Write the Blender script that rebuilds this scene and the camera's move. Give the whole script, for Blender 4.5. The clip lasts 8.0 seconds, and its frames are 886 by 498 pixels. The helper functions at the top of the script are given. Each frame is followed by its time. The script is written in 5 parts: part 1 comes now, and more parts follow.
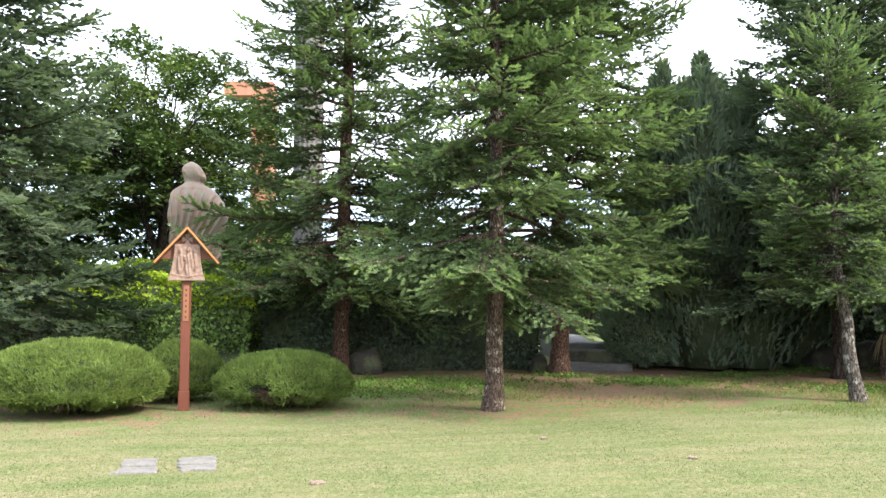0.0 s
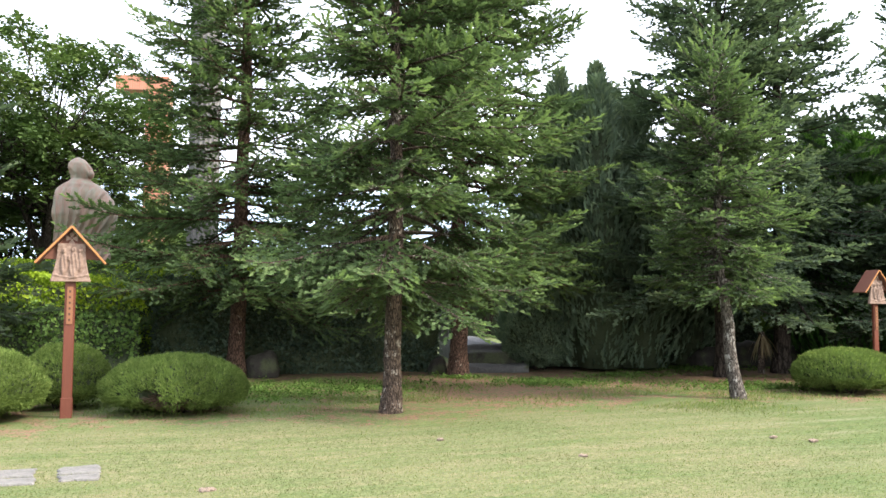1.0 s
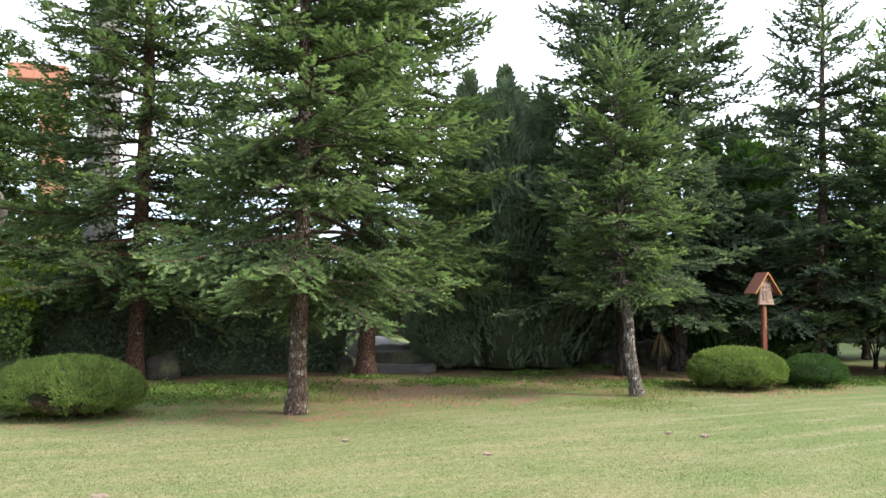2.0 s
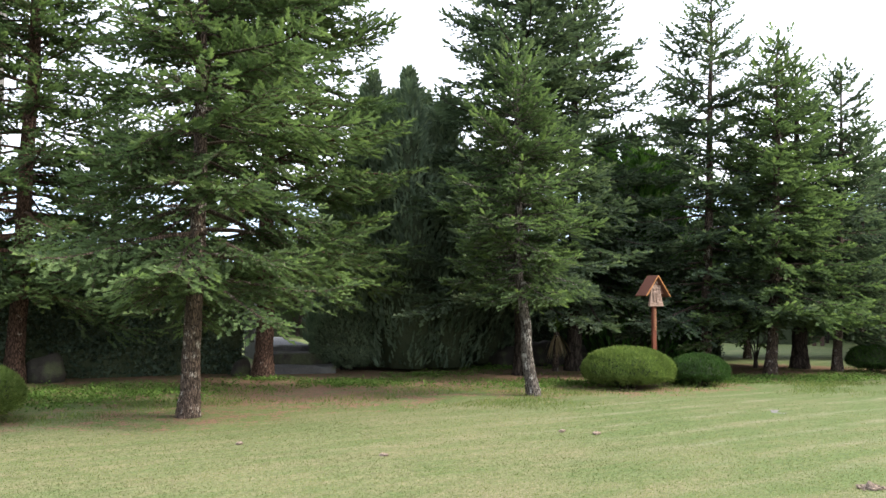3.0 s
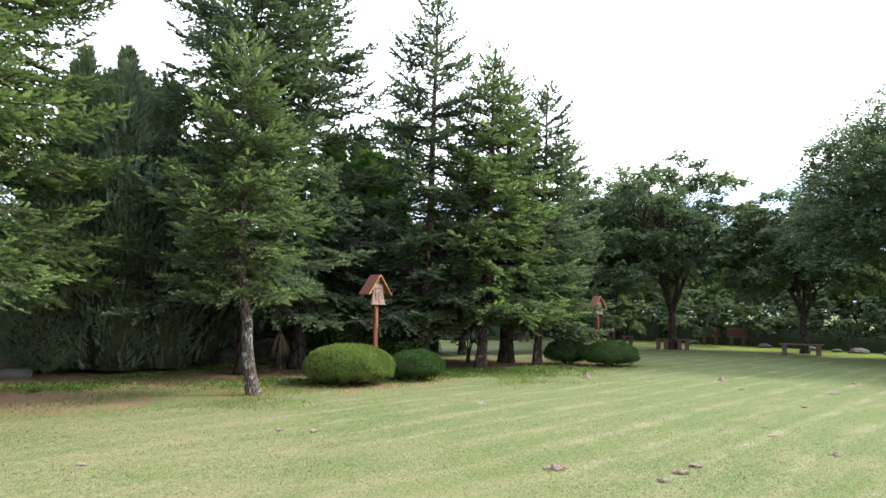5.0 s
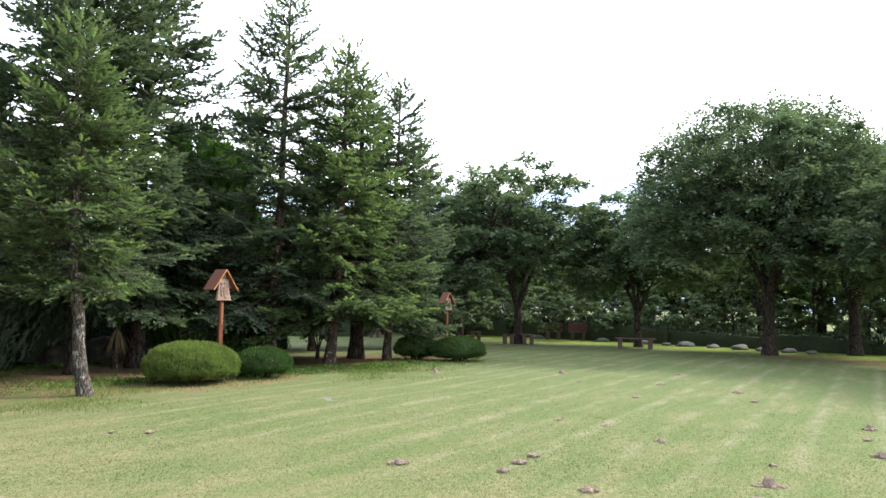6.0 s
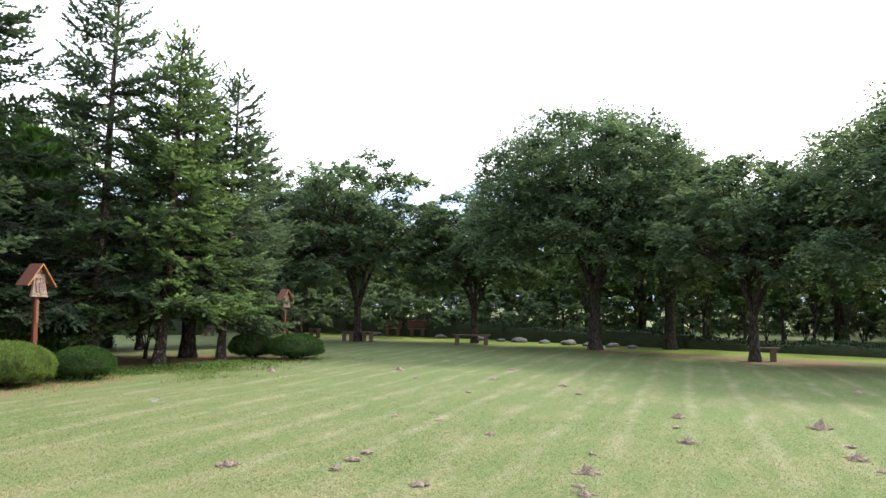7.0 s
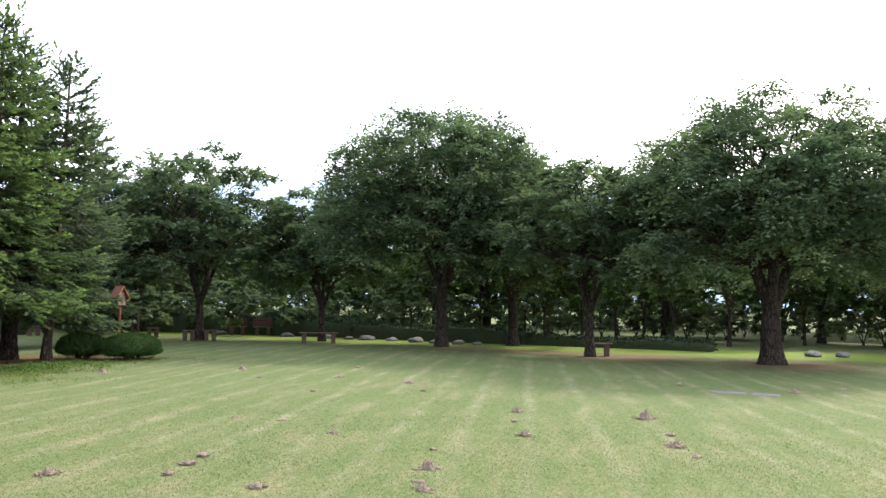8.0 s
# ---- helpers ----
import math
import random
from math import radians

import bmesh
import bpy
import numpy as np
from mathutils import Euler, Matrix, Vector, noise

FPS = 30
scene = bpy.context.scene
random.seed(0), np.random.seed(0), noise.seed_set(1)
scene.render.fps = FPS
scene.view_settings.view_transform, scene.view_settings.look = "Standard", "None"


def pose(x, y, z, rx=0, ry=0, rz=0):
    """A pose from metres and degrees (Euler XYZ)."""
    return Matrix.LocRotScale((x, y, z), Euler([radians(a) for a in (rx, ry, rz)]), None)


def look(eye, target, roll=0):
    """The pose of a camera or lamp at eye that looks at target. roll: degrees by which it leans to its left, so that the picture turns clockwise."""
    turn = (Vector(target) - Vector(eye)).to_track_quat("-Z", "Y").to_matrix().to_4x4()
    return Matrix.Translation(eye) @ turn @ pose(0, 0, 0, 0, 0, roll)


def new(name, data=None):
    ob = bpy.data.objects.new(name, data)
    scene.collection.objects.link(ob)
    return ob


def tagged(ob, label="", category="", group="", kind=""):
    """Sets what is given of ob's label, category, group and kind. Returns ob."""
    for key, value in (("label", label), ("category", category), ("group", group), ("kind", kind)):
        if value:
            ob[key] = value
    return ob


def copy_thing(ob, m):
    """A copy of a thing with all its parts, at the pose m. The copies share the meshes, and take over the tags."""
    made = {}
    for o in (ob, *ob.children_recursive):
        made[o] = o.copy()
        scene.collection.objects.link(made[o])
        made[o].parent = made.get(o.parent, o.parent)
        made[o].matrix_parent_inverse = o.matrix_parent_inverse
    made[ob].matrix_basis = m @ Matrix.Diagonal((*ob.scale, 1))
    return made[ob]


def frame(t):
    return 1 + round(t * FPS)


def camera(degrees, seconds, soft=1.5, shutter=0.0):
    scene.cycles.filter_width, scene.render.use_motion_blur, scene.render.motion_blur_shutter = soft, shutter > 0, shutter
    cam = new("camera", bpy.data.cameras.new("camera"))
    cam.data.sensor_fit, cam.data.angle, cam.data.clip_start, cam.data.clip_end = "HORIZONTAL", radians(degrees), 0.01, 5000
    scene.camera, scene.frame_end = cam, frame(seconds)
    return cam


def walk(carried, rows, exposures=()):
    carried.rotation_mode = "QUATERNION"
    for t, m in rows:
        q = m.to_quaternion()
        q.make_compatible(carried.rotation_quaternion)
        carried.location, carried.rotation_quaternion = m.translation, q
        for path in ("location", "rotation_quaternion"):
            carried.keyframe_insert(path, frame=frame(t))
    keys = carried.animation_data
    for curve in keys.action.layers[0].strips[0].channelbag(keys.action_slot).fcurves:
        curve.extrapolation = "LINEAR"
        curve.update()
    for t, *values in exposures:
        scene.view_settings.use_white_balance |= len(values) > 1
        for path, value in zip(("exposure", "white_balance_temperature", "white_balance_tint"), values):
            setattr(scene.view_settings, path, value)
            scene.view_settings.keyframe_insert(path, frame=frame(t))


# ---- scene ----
import itertools

cam = camera(57.2, 8.0)
# somebody turns on the spot, the camera held an arm's bend ahead of the body
EYE, REACH = 1.6, 0.34
ROWS = [  # seconds, turn to the right, tilt up, lean to the right
    (0.0, 0.00, 3.79, -0.27),
    (0.5, 3.21, 3.89, -0.24),
    (1.0, 6.93, 3.97, -0.26),
    (1.5, 10.17, 3.99, -0.29),
    (3.0, 20.12, 4.11, -0.58),
    (3.5, 24.37, 4.19, -0.62),
    (4.0, 29.45, 4.21, -0.65),
    (4.5, 34.23, 4.23, -0.70),
    (6.0, 49.34, 4.06, -0.79),
    (6.5, 54.98, 4.01, -0.75),
    (7.0, 60.46, 4.02, -0.80),
    (7.5, 66.01, 4.03, -0.82),
    (8.0, 71.01, 4.01, -0.79),
]
walk(cam, [(t, pose(REACH * math.sin(radians(yaw)), REACH * math.cos(radians(yaw)), EYE, 90 + tilt, lean, -yaw)) for t, yaw, tilt, lean in ROWS],
     exposures=[(0.0, 1.68), (1.5, 1.48), (3.5, 1.18), (4.5, 1.36), (8.0, 1.16)])

# ---- sky and sun ----
SUN_AZ, SUN_EL = radians(115), radians(39)
world = bpy.data.worlds.new("sky")
scene.world = world
world.use_nodes = True
wn = world.node_tree.nodes
sky = wn.new("ShaderNodeTexSky")
sky.sky_type, sky.sun_disc = "NISHITA", False
sky.sun_elevation, sky.sun_rotation = SUN_EL, SUN_AZ
sky.air_density, sky.dust_density = 1.2, 4.0
mul = wn.new("ShaderNodeMixRGB")
mul.blend_type = "MULTIPLY"
mul.inputs[0].default_value = 1
mul.inputs[2].default_value = (0.10, 0.10, 0.10, 1)
haze = wn.new("ShaderNodeMixRGB")  # thin white cloud over the whole sky
haze.blend_type = "ADD"
haze.inputs[0].default_value = 1
haze.inputs[2].default_value = (0.82, 0.83, 0.90, 1)
world.node_tree.links.new(sky.outputs[0], mul.inputs[1])
world.node_tree.links.new(mul.outputs[0], haze.inputs[1])
world.node_tree.links.new(haze.outputs[0], wn["Background"].inputs[0])
wn["Background"].inputs[1].default_value = 1.0
sun = new("sun", bpy.data.lights.new("sun", "SUN"))
sun.data.energy, sun.data.angle, sun.data.color = 2.4, radians(9), (1.0, 0.93, 0.82)
towards = Vector((math.sin(SUN_AZ) * math.cos(SUN_EL), math.cos(SUN_AZ) * math.cos(SUN_EL), math.sin(SUN_EL)))
sun.matrix_world = look(towards * 100, (0, 0, 0))


# ---- materials ----
class Nodes:
    """A node tree that is written down quickly."""

    def __init__(self, name, rough=0.8, metal=0.0, spec=0.3):
        self.m = bpy.data.materials.new(name)
        self.m.use_nodes = True
        self.t = self.m.node_tree
        self.b = self.t.nodes["Principled BSDF"]
        self.b.inputs["Roughness"].default_value = rough
        self.b.inputs["Metallic"].default_value = metal
        self.b.inputs["Specular IOR Level"].default_value = spec
        self.co = self.t.nodes.new("ShaderNodeTexCoord").outputs["Object"]
        self.world = self.t.nodes.new("ShaderNodeNewGeometry").outputs["Position"]

    def link(self, a, b):
        self.t.links.new(a, b)

    def stretch(self, co, s):
        n = self.t.nodes.new("ShaderNodeMapping")
        n.inputs["Scale"].default_value = s
        self.link(co, n.inputs[0])
        return n.outputs[0]

    def noise(self, scale, detail=4, co=None, rough=0.6):
        n = self.t.nodes.new("ShaderNodeTexNoise")
        n.inputs["Scale"].default_value, n.inputs["Detail"].default_value = scale, detail
        n.inputs["Roughness"].default_value = rough
        self.link(co or self.co, n.inputs["Vector"])
        return n.outputs["Fac"]

    def voronoi(self, scale, co=None, feature="F1", out="Distance"):
        n = self.t.nodes.new("ShaderNodeTexVoronoi")
        n.feature = feature
        n.inputs["Scale"].default_value = scale
        self.link(co or self.co, n.inputs["Vector"])
        return n.outputs[out]

    def attr(self, name):
        n = self.t.nodes.new("ShaderNodeAttribute")
        n.attribute_name = name
        return n.outputs["Fac"]

    def ramp(self, fac, *stops):
        n = self.t.nodes.new("ShaderNodeValToRGB")
        e = n.color_ramp.elements
        while len(e) < len(stops):
            e.new(0.5)
        for k, (p, c) in zip(e, stops):
            k.position = p
            k.color = (*c, 1) if isinstance(c, tuple) else (c, c, c, 1)
        self.link(fac, n.inputs[0])
        return n.outputs[0]

    def mix(self, fac, a, b, kind="MIX"):
        n = self.t.nodes.new("ShaderNodeMixRGB")
        n.blend_type = kind
        for s, v in zip(n.inputs, (fac, a, b)):
            if isinstance(v, (int, float)):
                s.default_value = v if s.type == "VALUE" else (v, v, v, 1)
            elif isinstance(v, tuple):
                s.default_value = (*v, 1)
            else:
                self.link(v, s)
        return n.outputs[0]

    def math(self, op, a, b=0.0):
        n = self.t.nodes.new("ShaderNodeMath")
        n.operation = op
        for s, v in zip(n.inputs, (a, b)):
            if isinstance(v, (int, float)):
                s.default_value = v
            else:
                self.link(v, s)
        return n.outputs[0]

    def random(self):
        return self.t.nodes.new("ShaderNodeObjectInfo").outputs["Random"]

    def done(self, colour, bump=None, depth=0.02, strength=0.6, rough=None):
        if isinstance(colour, tuple):
            self.b.inputs["Base Color"].default_value = (*colour, 1)
        else:
            self.link(colour, self.b.inputs["Base Color"])
        if bump is not None:
            n = self.t.nodes.new("ShaderNodeBump")
            n.inputs["Strength"].default_value, n.inputs["Distance"].default_value = strength, depth
            self.link(bump, n.inputs["Height"])
            self.link(n.outputs[0], self.b.inputs["Normal"])
        if rough is not None:
            self.link(rough, self.b.inputs["Roughness"])
        return self.m


def foliage(name, dark, mid, light, clump=1.6, rough=0.65, glow=0.25):
    """Leaves or needles: tone runs from shoot to shoot, a wide variation from clump to clump, and light passes through."""
    n = Nodes(name, rough, 0, 0.06)
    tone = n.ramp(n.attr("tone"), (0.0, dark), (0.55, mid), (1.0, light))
    wide = n.ramp(n.noise(clump, 2), (0.3, 0.72), (0.7, 1.25))
    colour = n.mix(1.0, tone, wide, "MULTIPLY")
    m = n.done(colour)
    t = n.t.nodes.new("ShaderNodeBsdfTranslucent")
    n.link(n.mix(1.0, colour, (1.0, 1.1, 0.72), "MULTIPLY"), t.inputs[0])
    s = n.t.nodes.new("ShaderNodeMixShader")
    s.inputs[0].default_value = glow
    n.link(n.b.outputs[0], s.inputs[1])
    n.link(t.outputs[0], s.inputs[2])
    n.link(s.outputs[0], n.t.nodes["Material Output"].inputs[0])
    return m


def bark(name, a, b, patch, amount=0.62, fine=14):
    n = Nodes(name, 0.92, 0, 0.15)
    long = n.stretch(n.co, (1, 1, 0.35))
    plates = n.voronoi(fine, long)
    grain = n.noise(fine * 2.2, 5, long)
    base = n.mix(n.ramp(grain, (0.35, 0.0), (0.65, 1.0)), a, b)
    crack = n.ramp(n.voronoi(fine * 1.4, n.stretch(n.mix(0.10, n.co, n.noise(6, 4), "ADD"), (1, 1, 0.22)), "DISTANCE_TO_EDGE"), (0.0, 0.0), (0.16, 1.0))
    base = n.mix(crack, (a[0] * 0.45, a[1] * 0.45, a[2] * 0.45), base)
    spots = n.ramp(n.noise(7, 5, n.stretch(n.co, (1, 1, 0.8)), 0.75), (amount, 0.0), (amount + 0.05, 1.0))
    return n.done(n.mix(n.mix(1.0, spots, crack, "MULTIPLY"), base, patch), n.mix(0.5, crack, grain), 0.03, 1.0)


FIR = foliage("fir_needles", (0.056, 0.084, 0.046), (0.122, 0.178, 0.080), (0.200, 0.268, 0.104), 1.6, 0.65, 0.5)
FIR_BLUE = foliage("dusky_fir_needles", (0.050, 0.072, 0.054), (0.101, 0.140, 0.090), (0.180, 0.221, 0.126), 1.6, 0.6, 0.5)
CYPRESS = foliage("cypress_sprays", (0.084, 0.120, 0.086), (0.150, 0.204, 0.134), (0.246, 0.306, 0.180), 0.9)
THUJA = foliage("bright_thuja_sprays", (0.037, 0.091, 0.025), (0.087, 0.182, 0.044), (0.155, 0.274, 0.063), 0.9)
YEW = foliage("clipped_shrub_shoots", (0.070, 0.112, 0.030), (0.135, 0.192, 0.052), (0.225, 0.285, 0.090), 2.5, 0.65, 0.4)
YEW_DARK = foliage("dark_shrub_shoots", (0.024, 0.053, 0.016), (0.047, 0.097, 0.026), (0.090, 0.142, 0.041), 2.5)
HEDGE = foliage("hedge_leaves", (0.058, 0.112, 0.035), (0.119, 0.196, 0.054), (0.219, 0.316, 0.080), 1.2, 0.4)
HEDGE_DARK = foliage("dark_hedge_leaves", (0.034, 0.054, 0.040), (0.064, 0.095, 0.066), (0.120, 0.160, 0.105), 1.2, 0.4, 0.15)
HEDGE_GOLD = foliage("golden_hedge_leaves", (0.102, 0.169, 0.016), (0.193, 0.282, 0.023), (0.339, 0.408, 0.045), 1.2, 0.45)
ZELKOVA = foliage("zelkova_leaves", (0.059, 0.092, 0.064), (0.109, 0.153, 0.092), (0.201, 0.242, 0.118), 0.5, 0.7, 0.45)
GROVE = foliage("grove_leaves", (0.038, 0.069, 0.024), (0.084, 0.132, 0.041), (0.167, 0.207, 0.060), 0.5)
WEED = foliage("ground_cover_leaves", (0.048, 0.089, 0.021), (0.086, 0.154, 0.034), (0.155, 0.227, 0.060), 1.5)
BLADE = foliage("grass_blades", (0.085, 0.120, 0.040), (0.150, 0.175, 0.066), (0.250, 0.222, 0.118), 0.7, 0.7, 0.5)
TUFT = foliage("tuft_blades", (0.084, 0.128, 0.036), (0.153, 0.194, 0.061), (0.294, 0.267, 0.118), 0.7, 0.7, 0.4)
DRY = foliage("dry_leaves", (0.16, 0.12, 0.07), (0.28, 0.22, 0.13), (0.42, 0.36, 0.24), 2)
BARK = bark("fir_bark", (0.049, 0.037, 0.030), (0.156, 0.115, 0.090), (0.328, 0.299, 0.262), 0.56, 22)
BARK_RED = bark("reddish_fir_bark", (0.045, 0.028, 0.021), (0.168, 0.102, 0.075), (0.295, 0.246, 0.205), 0.60, 20)
BARK_PALE = bark("pale_fir_bark", (0.057, 0.048, 0.041), (0.172, 0.152, 0.135), (0.328, 0.316, 0.291), 0.55, 18)
BARK_DARK = bark("broadleaf_bark", (0.03, 0.024, 0.02), (0.085, 0.068, 0.055), (0.15, 0.14, 0.12), 0.66, 9)


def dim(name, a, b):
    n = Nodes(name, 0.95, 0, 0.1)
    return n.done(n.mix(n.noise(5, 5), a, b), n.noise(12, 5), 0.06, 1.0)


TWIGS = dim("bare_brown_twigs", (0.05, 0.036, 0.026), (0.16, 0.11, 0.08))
# solid filler behind the leaves, its dark colour standing for inner shade
CORE = dim("dark_core_fill", (0.028, 0.044, 0.024), (0.070, 0.082, 0.046))


def stone(name, a, b, moss=0.62):
    n = Nodes(name, 0.9, 0, 0.2)
    c = n.mix(n.noise(3.5, 6), a, b)
    c = n.mix(n.ramp(n.noise(2.2, 5), (moss, 0.0), (moss + 0.12, 1.0)), c, (0.07, 0.08, 0.045))
    return n.done(n.mix(1.0, c, n.ramp(n.noise(40, 3), (0.3, 0.75), (0.7, 1.15)), "MULTIPLY"), n.noise(9, 8), 0.05, 0.8)


ROCK = stone("weathered_rock", (0.12, 0.11, 0.10), (0.30, 0.28, 0.25))
PALE_ROCK = stone("pale_rock", (0.098, 0.098, 0.098), (0.210, 0.210, 0.206), 0.68)
MOSS_ROCK = stone("mossy_rock", (0.022, 0.021, 0.018), (0.062, 0.057, 0.049), 0.5)
# darker copy of the dark hedge leaves, the rim's shade put into the colour
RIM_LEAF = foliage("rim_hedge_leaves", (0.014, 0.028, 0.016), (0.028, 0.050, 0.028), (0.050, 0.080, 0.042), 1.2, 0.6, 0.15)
STEP_STONE = stone("step_stone", (0.064, 0.064, 0.064), (0.150, 0.150, 0.150), 0.60)
DARK_GLASS = Nodes("window_glass", 0.08, 0, 0.5).done((0.03, 0.04, 0.05))
SLAB = stone("paving_stone", (0.115, 0.111, 0.106), (0.217, 0.210, 0.198), 0.70)
PILLAR = stone("weathered_concrete", (0.108, 0.108, 0.104), (0.207, 0.203, 0.194), 0.7)


def timber(name, a, b, coat=0.5):
    n = Nodes(name, coat, 0, 0.35)
    g = n.noise(18, 6, n.stretch(n.co, (3, 3, 0.25)))
    return n.done(n.mix(g, a, b), g, 0.004, 0.4)


RED_WOOD = timber("red_brown_painted_timber", (0.085, 0.021, 0.011), (0.133, 0.040, 0.022))
SHINGLE = timber("brown_roof_board", (0.098, 0.039, 0.026), (0.156, 0.064, 0.043), 0.75)
OLD_WOOD = timber("weathered_bench_timber", (0.054, 0.036, 0.027), (0.120, 0.078, 0.060), 0.8)
ORANGE_EDGE = timber("orange_edge_board", (0.295, 0.123, 0.037), (0.394, 0.180, 0.061), 0.6)
DARK_INK = Nodes("dark_carving", 0.8).done((0.07, 0.035, 0.022))
NAME_WOOD = timber("name_board_timber", (0.156, 0.062, 0.029), (0.234, 0.104, 0.052))


def clay(name):
    n = Nodes(name, 0.7, 0, 0.3)
    g = n.noise(22, 6)
    return n.done(n.mix(n.ramp(g, (0.35, 0.0), (0.7, 1.0)), (0.150, 0.096, 0.074), (0.245, 0.174, 0.138)), n.noise(45, 5), 0.006, 0.6)


CLAY = clay("terracotta_relief")


def bronze():
    n = Nodes("weathered_bronze", 0.55, 0.25, 0.4)
    run = n.noise(3.0, 6, n.stretch(n.co, (2.2, 2.2, 0.5)))
    c = n.mix(n.ramp(run, (0.40, 0.0), (0.62, 1.0)), (0.255, 0.165, 0.128), (0.225, 0.215, 0.165))
    c = n.mix(n.ramp(n.noise(5, 5), (0.5, 0.0), (0.75, 0.6)), c, (0.30, 0.20, 0.145))
    return n.done(c, n.noise(14, 6), 0.02, 0.5)


BRONZE = bronze()


def soil(name, a, b):
    n = Nodes(name, 1.0, 0, 0.05)
    return n.done(n.mix(n.noise(45, 6, None, 0.8), a, b), n.noise(60, 8, None, 0.8), 0.04, 1.0)


EARTH = soil("dug_earth", (0.200, 0.154, 0.122), (0.437, 0.348, 0.281))


def lawn():
    n = Nodes("mown_lawn", 0.95, 0, 0.12)
    p = n.world
    fine = n.noise(38, 4, p, 0.7)
    mid = n.noise(8.0, 7, p, 0.75)
    wide = n.noise(0.35, 4, p)
    green = n.mix(n.ramp(fine, (0.3, 0.0), (0.7, 1.0)), (0.060, 0.090, 0.030), (0.118, 0.152, 0.058))
    straw = n.mix(fine, (0.142, 0.128, 0.068), (0.205, 0.184, 0.108))
    sep = n.t.nodes.new("ShaderNodeSeparateXYZ")
    n.link(p, sep.inputs[0])
    across = n.math("ADD", n.math("MULTIPLY", sep.outputs[0], -STRIPE_Y), n.math("MULTIPLY", sep.outputs[1], STRIPE_X))
    along = n.math("ADD", n.math("MULTIPLY", sep.outputs[0], STRIPE_X), n.math("MULTIPLY", sep.outputs[1], STRIPE_Y))
    swath = n.t.nodes.new("ShaderNodeCombineXYZ")
    n.link(n.math("MULTIPLY", along, 0.35), swath.inputs[0])
    n.link(n.math("MULTIPLY", across, 1.5), swath.inputs[1])
    streak = n.noise(1.6, 6, swath.outputs[0], 0.7)
    straw_at = n.math("ADD", n.math("ADD", n.math("MULTIPLY", mid, 0.45), n.math("MULTIPLY", streak, 0.65)), n.math("ADD", n.math("MULTIPLY", wide, 0.25), n.math("MULTIPLY", n.attr("dry"), 0.085)))
    c = n.mix(n.ramp(straw_at, (0.65, 0.0), (0.86, 0.85)), green, straw)
    # mower lines: narrow pale strips along one heading
    wob = n.math("MULTIPLY", n.math("SUBTRACT", n.noise(0.6, 3, p), 0.5), 0.35)
    ph = n.math("FRACT", n.math("MULTIPLY", n.math("ADD", n.math("ADD", across, wob), STRIPE_0), 1 / STRIPE_W))
    near = n.math("ABSOLUTE", n.math("SUBTRACT", ph, 0.5))
    line = n.math("MULTIPLY", n.ramp(near, (0.0, 1.0), (0.06, 0.7), (0.18, 0.0)), n.ramp(n.noise(1.1, 4, p), (0.38, 0.05), (0.66, 1.0)))
    c = n.mix(n.math("MULTIPLY", n.math("MULTIPLY", line, n.attr("mown")), 0.62), c, n.mix(fine, (0.180, 0.166, 0.106), (0.255, 0.236, 0.160)))
    # needle litter and bare earth under the trees
    litter = n.mix(n.noise(26, 5, p, 0.75), (0.100, 0.058, 0.040), (0.250, 0.152, 0.106))
    rough = n.math("ADD", n.math("MULTIPLY", n.math("SUBTRACT", n.noise(2.2, 4, p, 0.65), 0.5), 2.2), n.math("MULTIPLY", n.math("SUBTRACT", n.noise(11, 6, p, 0.8), 0.5), 2.6))
    bare = n.math("ADD", n.attr("litter"), rough)
    green_patch = n.mix(fine, (0.058, 0.100, 0.025), (0.110, 0.168, 0.050))
    c = n.mix(n.math("MULTIPLY", n.ramp(n.attr("litter"), (0.05, 0.0), (0.35, 1.0)), n.ramp(n.noise(1.7, 6, p, 0.75), (0.46, 0.0), (0.58, 0.9))), c, green_patch)
    c = n.mix(n.math("MULTIPLY", n.ramp(bare, (0.34, 0.0), (0.58, 0.95)), n.ramp(n.attr("litter"), (0.02, 0.0), (0.18, 1.0))), c, litter)
    # sunlight on the far rim of the lawn, painted as brighter yellow-green
    sunlit_rim = n.mix(fine, (0.10, 0.15, 0.024), (0.18, 0.24, 0.042))
    c = n.mix(n.attr("sunlit_rim"), c, sunlit_rim)
    c = n.mix(1.0, c, n.ramp(n.noise(80, 3, p, 0.8), (0.30, 0.60), (0.70, 1.40)), "MULTIPLY")
    c = n.mix(1.0, c, n.ramp(n.noise(11, 5, p, 0.75), (0.32, 0.82), (0.68, 1.16)), "MULTIPLY")
    c = n.mix(1.0, c, n.ramp(n.noise(32, 3, p, 0.7), (0.33, 0.80), (0.67, 1.18)), "MULTIPLY")
    return n.done(c, n.mix(0.5, fine, n.noise(110, 2, p)), 0.012, 0.35)


STRIPE_X, STRIPE_Y, STRIPE_W, STRIPE_0 = math.sin(radians(77)), math.cos(radians(77)), 0.86, 0.43
LAWN = lawn()


# ---- building helpers ----
def thing(name, at, label, category, group="", kind="", turn=0.0, size=1.0):
    ob = new(name)
    ob.matrix_world = pose(*at, 0, 0, turn) @ Matrix.Scale(size, 4)
    ob.empty_display_size = 0.2
    return tagged(ob, label, category, group, kind)


def finish(name, me, material, parent=None, label="", smooth=False):
    me.materials.append(material)
    if smooth:
        me.polygons.foreach_set("use_smooth", [True] * len(me.polygons))
    ob = new(name, me)
    if parent:
        ob.parent = parent
    if label:
        ob["label"] = label
    return ob


